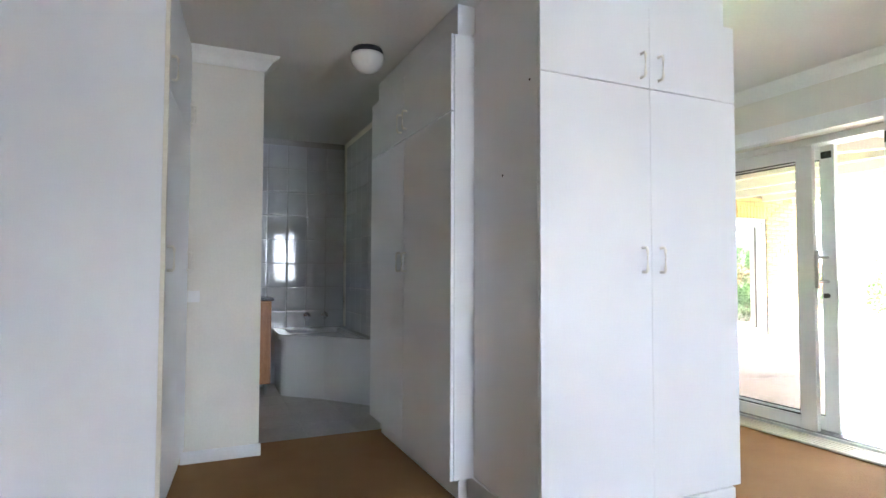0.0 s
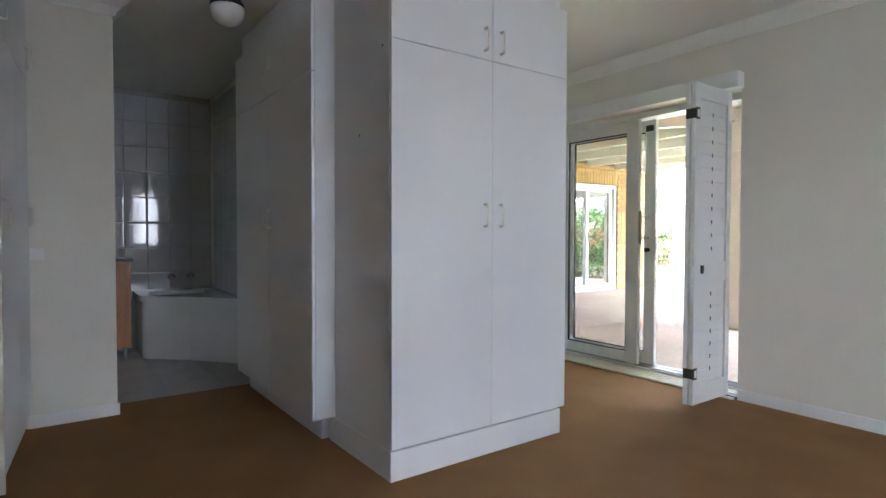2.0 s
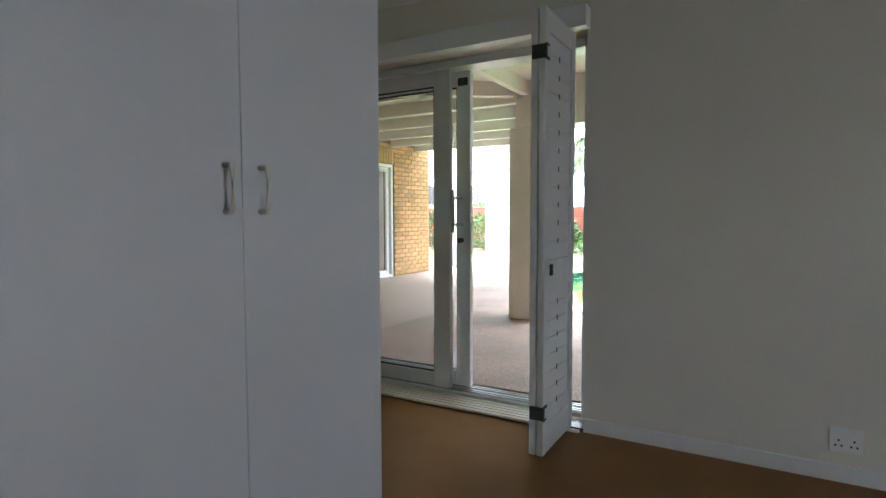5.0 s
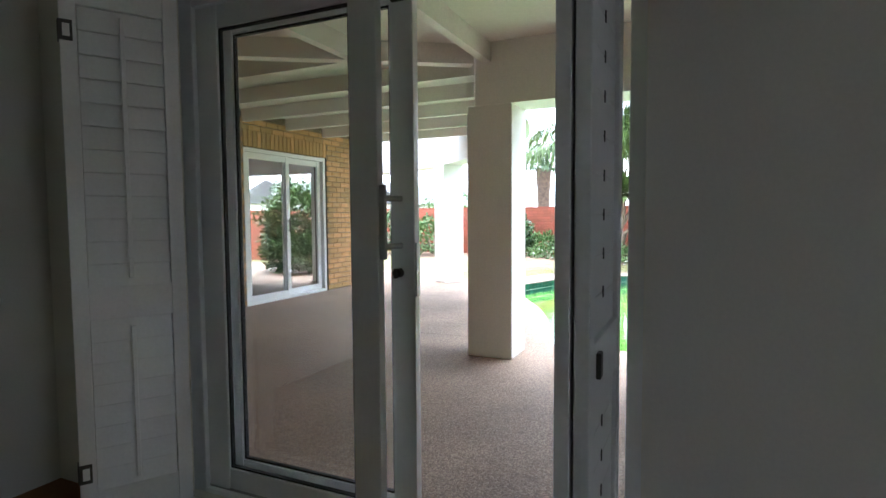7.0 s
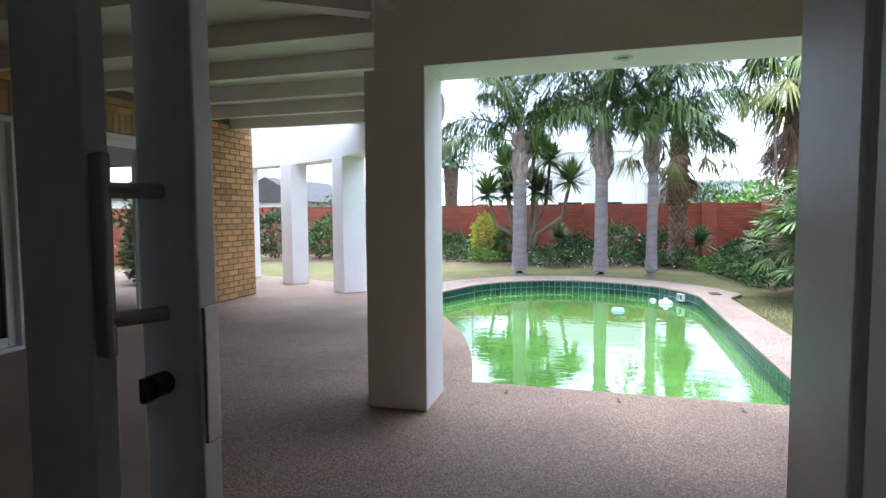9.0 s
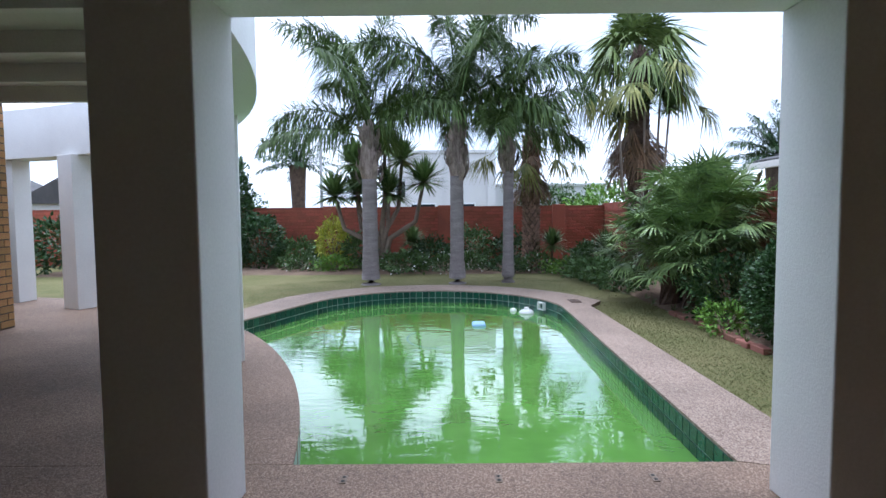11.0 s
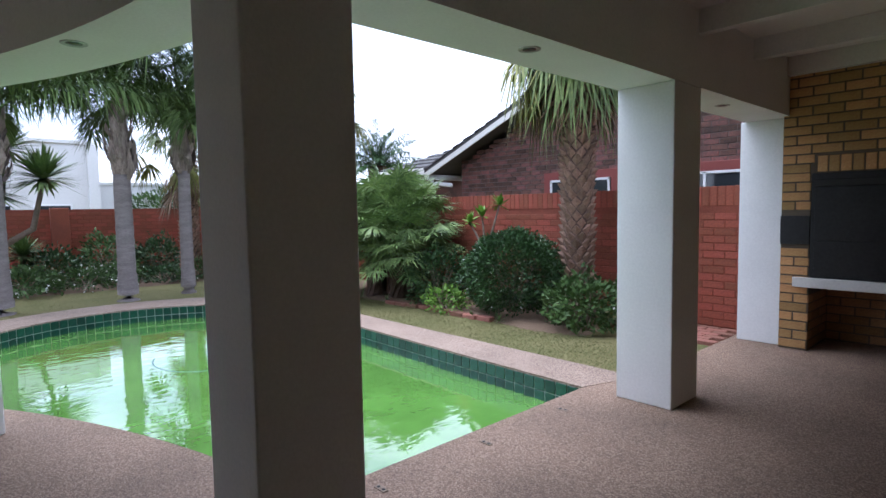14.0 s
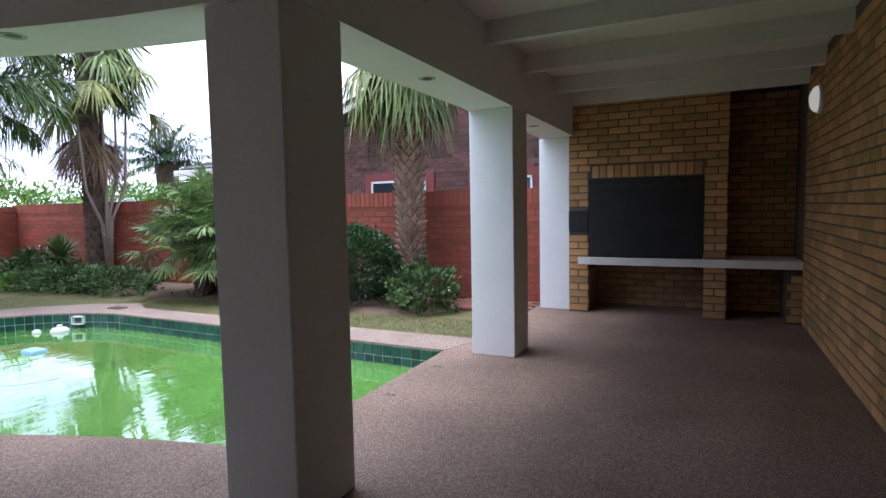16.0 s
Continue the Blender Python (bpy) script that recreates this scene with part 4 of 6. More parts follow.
# ---- veranda things ----
def slide_door(name, x0, x1, y, label, open_to=None, dark=False):
    """A two-leaf white sliding door in the north wing's wall."""
    ob = thing(name, ((x0 + x1) / 2, y, 0), label, "sliding door", kind="structure")

    def bar(par, nm, a, b, ya, yb, c, d, mat=M_ALU):
        bm = bmesh.new()
        box(bm, a, b, ya, yb, c, d, 0.004)
        return part(nm, bm, mat, par)

    bar(ob, "jamb", x0, x0 + 0.06, y + 0.02, y + 0.14, 0, NDT)
    bar(ob, "jamb", x1 - 0.06, x1, y + 0.02, y + 0.14, 0, NDT)
    bar(ob, "head", x0 + 0.06, x1 - 0.06, y + 0.02, y + 0.14, NDT - 0.06, NDT)
    bar(ob, "sill", x0 + 0.06, x1 - 0.06, y + 0.02, y + 0.14, 0, 0.04)
    mid = (x0 + x1) / 2
    for a, b, yy in ((x0 + 0.06, mid + 0.04, y + 0.05), (mid - 0.04 if open_to is None else open_to, x1 - 0.06, y + 0.105)):
        p = bar(ob, "panel", a, a + 0.075, yy - 0.018, yy + 0.018, 0.04, NDT - 0.06)
        bar(p, "stile", b - 0.075, b, yy - 0.018, yy + 0.018, 0.04, NDT - 0.06)
        bar(p, "rail", a + 0.075, b - 0.075, yy - 0.016, yy + 0.016, 0.04, 0.125)
        bar(p, "rail", a + 0.075, b - 0.075, yy - 0.016, yy + 0.016, NDT - 0.145, NDT - 0.06)
        bm = bmesh.new()
        box(bm, a + 0.075, b - 0.075, yy - 0.003, yy + 0.003, 0.125, NDT - 0.145)
        g = part("pane", bm, M_DARKGLASS if dark else M_GLASS, p, "clear glass pane")
        g.visible_shadow = False
    bm = bmesh.new()
    box(bm, mid - 0.02, mid - 0.005, y - 0.02, y + 0.0, 0.98, 1.2, 0.004)
    for z in (1.02, 1.16):
        box(bm, mid - 0.018, mid - 0.008, y, y + 0.034, z - 0.008, z + 0.008)
    part("pull_handle", bm, M_DARKSTEEL, ob, "dark pull handle")
    return ob


slide_door("door_2", ND0, ND1, NY, "white aluminium sliding glass door in the brick wall")
slide_door("door_3", DD0, DD1, NY, "aluminium sliding glass door with drawn curtain behind", dark=True)
cur = thing("curtain", (2.7, NY + 0.2, 0), "hanging grey curtain behind the glass door", "curtain")
bm = bmesh.new()
for k in range(30):
    x = DD0 + 0.08 + k * (DD1 - DD0 - 0.16) / 29
    tube(bm, [(x, NY + 0.2 + 0.012 * math.sin(k * 2.1), 0.05), (x, NY + 0.2 + 0.012 * math.sin(k * 2.1 + 0.6), 2.1)], 0.034, 8)
part("drape", bm, material("grey_curtain_cloth", (0.16, 0.15, 0.14), rough=0.95, vary=0.2, bump=0.2), cur, "", True)


def bulkhead_lamp(at, axis, label):
    ob = thing("wall_lamp", at, label, "lamp", "wall lamps")
    turn = Vector(axis).to_track_quat("Z", "Y").to_matrix().to_4x4()
    for nm, prof, mat, lab in (("base", [(0.128, 0.0), (0.132, 0.02), (0.125, 0.035)], M_ALU, "white metal base ring"),
                               ("shade", [(0.118, 0.03), (0.116, 0.045), (0.1, 0.068), (0.07, 0.086), (0.03, 0.096), (0.004, 0.098)], M_LAMP, "glowing opal glass shade")):
        bm = bmesh.new()
        lathe(bm, prof, 26)
        bmesh.ops.transform(bm, matrix=Matrix.Translation(at) @ turn, verts=bm.verts)
        part(nm, bm, mat, ob, lab, True)
    return ob


bulkhead_lamp((3.84, NY - 0.008, 2.12), (0, -1, 0), "round lit bulkhead lamp on the brick wall")
bulkhead_lamp((XO + 0.02, -2.90, 2.22), (1, 0, 0), "round lit bulkhead lamp on the brick house wall")


def downlight(x, y):
    ob = thing("downlight", (x, y, SOFFIT), "small round white recessed downlight in the beam soffit", "lamp", "beam downlights")
    bm = bmesh.new()
    lathe(bm, [(0.036, -0.002), (0.05, -0.006), (0.056, -0.004), (0.058, 0.002)], 22, (x, y, SOFFIT))
    part("trim_ring", bm, M_STEEL, ob, "brushed metal ring", True)
    bm = bmesh.new()
    lathe(bm, [(0.004, -0.004), (0.034, -0.0035), (0.036, 0.0)], 18, (x, y, SOFFIT))
    part("lens", bm, M_WINDOWDARK, ob, "", True)


for x, y in ((3.05, -0.15), (3.06, -2.62), (4.33, 1.58), (6.9, 2.85)):
    downlight(x, y)
for y in (0.58, -0.17, -0.92):
    ob = thing("deck_socket", (3.40, y, 0.0), "small rusty metal fence socket set in the paving", "deck fitting", "deck sockets")
    bm = bmesh.new()
    box(bm, 3.36, 3.44, y - 0.016, y + 0.016, 0.0, 0.005, 0.0015)
    part("plate", bm, M_BARK, ob)
    for dx in (-0.02, 0.02):
        bm = bmesh.new()
        rod(bm, (3.40 + dx, y, 0.004), (3.40 + dx, y, 0.0065), 0.009)
        part("hole", bm, M_GAP, ob)

# built-in barbecue
bq = thing("built_in_barbecue", (1.7, BY - 0.3, 0), "yellow brick built-in barbecue with a black steel front", "barbecue")
BB = BY - 0.62


def core(name, x0, x1, y0, y1, z0, z1, mat=None, label=""):
    bm = bmesh.new()
    box(bm, x0, x1, y0, y1, z0, z1)
    return part(name, bm, mat or M_MORTAR, bq, label)


P_LEFT = core("pier", 2.70, 2.93, BB, BY, 0, 1.62)
P_MID = core("pier", 1.20, 1.43, BB, BY, 0, 1.62)
P_TOP = core("chimney_breast", 1.20, 2.93, BB, BY, 1.62, VCEIL)
P_BACK = core("back_wall", 0.48, 2.70, BB - 0.12, BB, 0, VCEIL)
P_SMALL = core("pier", 0.485, 0.62, BB, BY - 0.02, 0, 0.565)
bm = bmesh.new()
box(bm, 0.485, 2.82, BB, BY + 0.045, 0.59, 0.68, 0.006)
part("shelf", bm, M_SHELF, bq, "thick white painted shelf")
bm = bmesh.new()
box(bm, 1.435, 2.695, BY - 0.06, BY + 0.012, 0.682, 1.618, 0.004)
hood = part("steel_front", bm, M_BLACKSTEEL, bq, "matt black steel front")
for z0, z1 in ((0.70, 1.01), (1.02, 1.50)):
    bm = bmesh.new()
    box(bm, 1.465, 2.665, BY + 0.011, BY + 0.018, z0, z1, 0.003)
    part("shutter_panel", bm, M_BLACKSTEEL, hood)
bm = bmesh.new()
box(bm, 1.46, 2.67, BY + 0.005, BY + 0.03, 1.50, 1.56, 0.004)
part("hood_lip", bm, M_GAP, hood)
bm = bmesh.new()
box(bm, 2.70, 2.935, BY - 0.01, BY + 0.016, 0.98, 1.24, 0.003)
part("steel_flap", bm, M_BLACKSTEEL, bq, "black steel side flap")

# ---- pool fittings ----
bm = bmesh.new()
box(bm, 8.66, 8.9, -1.87, -1.72, 0.005, 0.016, 0.004)
box(bm, 8.74, 8.82, -1.81, -1.78, 0.016, 0.022, 0.003)
solo("access_cover", bm, M_BROWNTRUNK, "dark square skimmer lid set in the pool coping", "pool lid", at=(8.78, -1.8, 0.0))
fl = thing("pool_float", (8.95, -1.12, -0.195), "white floating chlorine dispenser in the green water", "pool float")
bm = bmesh.new()
lathe(bm, [(0.03, -0.05), (0.105, -0.02), (0.11, 0.02), (0.08, 0.05), (0.035, 0.058)], 18, (8.95, -1.12, -0.195))
part("float_ring", bm, M_PLASTIC, fl, "", True)
bm = bmesh.new()
lathe(bm, [(0.035, 0.055), (0.035, 0.085), (0.028, 0.09)], 14, (8.95, -1.12, -0.195))
part("cap", bm, M_PLASTIC, fl, "", True)
wr2 = thing("skimmer_weir", (8.95, -1.28, -0.12), "white plastic skimmer mouth in the pool wall", "skimmer")
bm = bmesh.new()
for a, b, c, d in ((8.78, 9.04, -0.06, -0.04), (8.78, 9.04, -0.2, -0.185), (8.78, 8.8, -0.2, -0.04), (9.02, 9.04, -0.2, -0.04)):
    box(bm, a, b, -1.36, -1.31, c, d)
bmesh.ops.transform(bm, matrix=Matrix.Translation((8.91, -1.33, 0)) @ pose(0, 0, 0, 0, 0, 22) @ Matrix.Diagonal((0.6, 1, 0.7, 1)) @ Matrix.Translation((-8.91, 1.33, 0)), verts=bm.verts)
part("frame", bm, M_PLASTIC, wr2)
bm = bmesh.new()
lathe(bm, [(0.02, -0.03), (0.05, -0.01), (0.05, 0.03), (0.02, 0.05)], 14, (9.15, -0.95, -0.2))
solo("pool_ball", bm, M_PLASTIC, "small white float bobbing on the pool water", "pool float", smooth=True, at=(9.15, -0.95, -0.195))
pcn = thing("pool_cleaner", (8.1, -0.35, -0.195), "pale blue pool cleaner half sunk in the water", "pool cleaner")
bm = bmesh.new()
box(bm, 7.98, 8.22, -0.45, -0.27, -0.24, -0.16, 0.03)
part("body", bm, M_BLUEPLASTIC, pcn)
bm = bmesh.new()
tube(bm, [(8.1 + 0.55 * math.cos(a) - 0.75, 0.12 + 0.42 * math.sin(a), -0.203) for a in (0.9 + k * 0.15 for k in range(16))], 0.011, 8)
part("hose", bm, M_BLUEHOSE, pcn, "curled slate-blue hose", True)


# ---- plants ----
def leaf_strip(bm, base, tip, wide, up, fold=0.0):
    """A narrow leaf of two bent quads."""
    d = tip - base
    s = d.cross(up)
    if s.length < 1e-6:
        s = d.cross(Vector((1, 0, 0.3)))
    s = s.normalized() * wide / 2
    mid = base + d * 0.5 + up * fold
    v = [bm.verts.new(p) for p in (base - s * 0.5, base + s * 0.5, mid + s, mid - s, tip)]
    bm.faces.new((v[0], v[1], v[2], v[3]))
    bm.faces.new((v[3], v[2], v[4]))


def feather_frond(bm, rng, root, az, el, length, droop, leaf=0.42, n=40, wide=0.026, rise=0.2, sag=0.5):
    """A feather palm frond: an arching rib with hanging leaflets on both sides."""
    d = Vector((math.cos(az), math.sin(az), 0))
    pts = []
    p, e = Vector(root), el
    for k in range(13):
        pts.append(p.copy())
        step = length / 12
        p = p + (d * math.cos(e) + Vector((0, 0, 1)) * math.sin(e)) * step
        e -= droop / 12 * (0.5 + k / 8)
    tube(bm, pts, [0.022 - 0.0017 * k for k in range(13)], 5)
    side = Vector((-d.y, d.x, 0))
    for k in range(n):
        f = 0.16 + 0.84 * k / n
        i = min(int(f * 12), 11)
        q = pts[i].lerp(pts[i + 1], f * 12 - i)
        along = (pts[i + 1] - pts[i]).normalized()
        ll = leaf * (0.55 + 0.9 * math.sin(math.pi * min(1, f * 0.92 + 0.04))) * rng.uniform(0.75, 1.1) * 0.8
        for s in (-1, 1):
            w = (side * s * rng.uniform(0.35, 1.0) + along * rng.uniform(0.3, 0.9) + Vector((0, 0, rng.uniform(-1.0, rise)))).normalized()
            leaf_strip(bm, q, q + w * ll + Vector((0, 0, -ll * rng.uniform(0.15, sag))), wide, Vector((0, 0, 1)), ll * 0.14)


def feather_palm(seed, at, trunk_top, crown, radius, n=15, length=1.75, label="", spin=0.0):
    rng = random.Random(seed)
    x, y = at
    ob = thing("palm_tree", (x, y, GROUND), label, "palm tree", "feather palms by the pool")
    lean = rng.uniform(-0.06, 0.06)
    bm = bmesh.new()
    zs = [GROUND - 0.08 + (trunk_top - GROUND + 0.08) * k / 22 for k in range(23)]
    tube(bm, [(x + lean * (z / 3) ** 2, y + lean * 0.6 * (z / 3) ** 2, z) for z in zs],
         [radius * (1.22 - 0.22 * min(1, z / 0.5) if z < 0.5 else 1.0 - 0.08 * z / trunk_top) * (1.02 if k % 2 else 0.985) for k, z in enumerate(zs)], 16)
    part("trunk", bm, M_TRUNK, ob, "smooth ringed grey trunk", True)
    tx, ty = x + lean * (trunk_top / 3) ** 2, y + lean * 0.6 * (trunk_top / 3) ** 2
    bm = bmesh.new()
    hs = crown - trunk_top
    prof = [(0.0, 0.92), (0.12, 1.12), (0.3, 1.22), (0.45, 1.05), (0.65, 0.85), (0.85, 0.7), (1.05, 0.5)]
    tube(bm, [(tx, ty, trunk_top + hs * f) for f, _ in prof], [radius * k for _, k in prof], 14)
    for k in range(44):
        a, f = rng.uniform(0, 6.28), rng.uniform(-0.08, 0.75)
        r = radius * (1.3 - 0.5 * max(f, 0))
        b = Vector((tx + r * math.cos(a), ty + r * math.sin(a), trunk_top + hs * f))
        leaf_strip(bm, b, b + Vector((0.07 * math.cos(a), 0.07 * math.sin(a), rng.uniform(0.18, 0.42))), rng.uniform(0.07, 0.15), Vector((math.cos(a), math.sin(a), 0)), 0.03)
    part("sheath", bm, M_SHAFT, ob, "ragged fibrous grey-brown sheath")
    bm = bmesh.new()
    for k in range(n):
        f = k / (n - 1)
        el = radians(82 - 64 * f + rng.uniform(-7, 7))
        feather_frond(bm, rng, (tx, ty, crown - 0.3 + 0.35 * (1 - f)), spin + k * 2.4 + rng.uniform(-0.2, 0.2), el,
                      length * rng.uniform(0.85, 1.1) * (1 - 0.15 * f), radians(58 - 15 * f + rng.uniform(0, 30)), 0.53, 165, 0.025, 0.8, 0.65)
    part("crown", bm, M_FROND, ob, "dark green arching feather fronds")
    return ob


feather_palm(11, (11.3, 1.5), 1.95, 3.0, 0.15, 12, 2.55, "tall grey-trunked feather palm on the lawn by the pool", 1.2)
feather_palm(12, (11.35, -0.15), 2.0, 3.35, 0.135, 14, 2.95, "tall grey-trunked feather palm on the lawn by the pool", 0.4)
feather_palm(13, (11.5, -1.14), 2.1, 3.1, 0.105, 11, 2.3, "slim grey-trunked feather palm on the lawn by the pool")


def fan_leaf(bm, rng, root, d, petiole, size, segs=20, droop=0.35, spread=250, wide=None):
    """A fan palm leaf on its stalk: pleated blades spread round the stalk's end."""
    d = d.normalized()
    mid = root + d * petiole * 0.55 + Vector((0, 0, petiole * 0.07))
    hub = root + d * petiole
    tube(bm, [root, mid, hub], [0.012, 0.009, 0.007], 4)
    ax = d.cross(Vector((0, 0, 1)))
    ax = ax.normalized() if ax.length > 1e-3 else Vector((1, 0, 0))
    up = ax.cross(d).normalized()
    tilt = rng.uniform(-0.35, 0.35)
    for k in range(segs):
        a = radians(-spread / 2 + spread * (k + 0.5) / segs + rng.uniform(-3, 3))
        w = (d * math.cos(a) + ax * math.sin(a) + up * (tilt + 0.12 * math.cos(a))).normalized()
        ll = size * (0.72 + 0.28 * math.cos(a / 2)) * rng.uniform(0.88, 1.06)
        tip = hub + w * ll - Vector((0, 0, droop * ll * rng.uniform(0.6, 1.3)))
        leaf_strip(bm, hub + w * 0.02, tip, wide or size * 0.095, up, droop * ll * 0.22)


def fan_palm(seed, at, high, radius, crown_r, leaves, dead, label, trunk_mat, boots=False, group="fan palms", leaf=0.62, base=GROUND, low=-25, skirt=(0.1, 0.6), hanging=0, limp=0.5):
    rng = random.Random(seed)
    x, y = at
    ob = thing("fan_palm_tree", (x, y, base), label, "palm tree", group)
    bm = bmesh.new()
    n = 26
    zs = [base + (high - base) * k / n for k in range(n + 1)]
    rs = [radius * (1.25 - 0.25 * min(1, (z - base) / 0.6)) * (1.0 + 0.05 * (k % 2)) for k, z in enumerate(zs)]
    zs, rs = zs + [high + 0.12, high + 0.3], rs + [radius * 0.8, radius * 0.3]
    tube(bm, [(x, y, z) for z in zs], rs, 14)
    trunk = part("trunk", bm, trunk_mat, ob, "rough scarred trunk")
    bm = bmesh.new()
    rows = int((high - base) / (0.085 if boots else 0.12))
    for r in range(rows):
        z = base + 0.1 + r * (0.085 if boots else 0.12)
        m = 9 if boots else 8
        for k in range(m):
            a = 2 * math.pi * (k + 0.5 * (r % 2)) / m + rng.uniform(-0.06, 0.06)
            rr = radius * (1.25 - 0.25 * min(1, (z - base) / 0.6)) * 0.98
            c, s = math.cos(a), math.sin(a)
            o, t, u = Vector((x + rr * c, y + rr * s, z)), Vector((-s, c, 0)), Vector((c, s, 0))
            w = radius * (0.34 if boots else 0.26)
            h = 0.075 if boots else 0.09
            v = [bm.verts.new(p) for p in (o - t * w, o - Vector((0, 0, h)), o + t * w, o + Vector((0, 0, h * 0.9)) + u * 0.0, o + u * radius * (rng.uniform(0.28, 0.5) if boots else rng.uniform(0.14, 0.26)) + Vector((0, 0, h * (0.9 if boots else 0.55))))]
            for i in range(4):
                bm.faces.new((v[i], v[(i + 1) % 4], v[4]))
    tagged(part("leaf_scar", bm, M_DIAMOND if boots else trunk_mat, trunk), kind="stuff")
    top = Vector((x, y, high))
    bm = bmesh.new()
    for k in range(leaves):
        el = radians(80 - (80 - low) * (k / leaves) + rng.uniform(-8, 8))
        az = k * 2.4 + rng.uniform(-0.3, 0.3)
        d = Vector((math.cos(az) * math.cos(el), math.sin(az) * math.cos(el), math.sin(el)))
        fan_leaf(bm, rng, top + d * 0.08, d, crown_r * rng.uniform(0.4, 0.75), leaf * rng.uniform(0.85, 1.1), 30, limp * (0.35 + k / leaves), 210, leaf * 0.062)
    part("crown", bm, M_FAN, ob, "pleated green fan leaves with drooping tips")
    bm = bmesh.new()
    for k in range(hanging):
        az, el = 1.1 + k * 2.4 + rng.uniform(-0.3, 0.3), radians(rng.uniform(-42, -8))
        d = Vector((math.cos(az) * math.cos(el), math.sin(az) * math.cos(el), math.sin(el)))
        fan_leaf(bm, rng, top + d * 0.08 - Vector((0, 0, 0.15)), d, crown_r * rng.uniform(0.9, 1.4), leaf * rng.uniform(0.75, 0.95), 26, 1.0, 170, leaf * 0.06)
    if hanging:
        part("hanging_fronds", bm, M_FANYELLOW, ob, "yellowing fan leaves hanging on long stalks")
    bm = bmesh.new()
    for k in range(dead):
        az = k * 2.4 + rng.uniform(-0.4, 0.4)
        d = Vector((math.cos(az) * 0.6, math.sin(az) * 0.6, -0.75))
        fan_leaf(bm, rng, top - Vector((0, 0, rng.uniform(*skirt))), d, crown_r * rng.uniform(0.25, 0.5), leaf * rng.uniform(0.7, 1.05), 14, 0.6, 120, 0.03)
    part("dead_fronds", bm, M_DEAD, ob, "hanging skirt of dry brown fronds")
    return ob


fan_palm(21, (13.8, -1.94), 3.05, 0.17, 0.9, 16, 16, "fan palm with dark trunk and yellowing fronds", M_BROWNTRUNK, True, leaf=0.6, skirt=(0.2, 0.9), hanging=7, limp=0.9)
fan_palm(22, (12.6, -4.02), 4.5, 0.2, 1.0, 34, 30, "tall fan palm with a brown skirt of dead fronds", M_BROWNTRUNK, leaf=0.78, low=-15, skirt=(1.2, 1.8), hanging=9, limp=0.95)
fan_palm(23, (5.2, -3.78), 3.55, 0.175, 0.5, 46, 18, "fan palm with a diamond-scarred trunk beside the veranda", M_BROWNTRUNK, True, leaf=0.64, low=-72, hanging=8, limp=1.0)

# dwarf fan palm clump
rng = random.Random(31)
dp = thing("dwarf_fan_palm", (8.4, -3.35, GROUND), "broad dark green dwarf fan palm clump", "palm bush")
stems = [(8.4, -3.35, 1.1), (8.1, -3.2, 0.65), (8.8, -3.35, 0.95), (8.35, -3.55, 1.1), (8.6, -3.1, 0.7)]
for sx, sy, sh in stems:
    bm = bmesh.new()
    tube(bm, [(sx, sy, GROUND), (sx + 0.02, sy, sh * 0.5), (sx, sy + 0.03, sh)], [0.15, 0.13, 0.10], 10)
    part("stem", bm, M_BROWNTRUNK, dp, "short brown fibrous stem")
bm = bmesh.new()
for k in range(300):
    sx, sy, sh = stems[k % 5]
    el, az = radians(rng.uniform(-24, 84)), rng.uniform(0, 6.283)
    d = Vector((math.cos(az) * math.cos(el), math.sin(az) * math.cos(el), math.sin(el)))
    fan_leaf(bm, rng, Vector((sx, sy, sh)), d, rng.uniform(0.35, 0.9), rng.uniform(0.32, 0.47), 22, 0.42, 200, 0.027)
part("crown", bm, M_FANDARK, dp, "stiff dark green fan leaves")


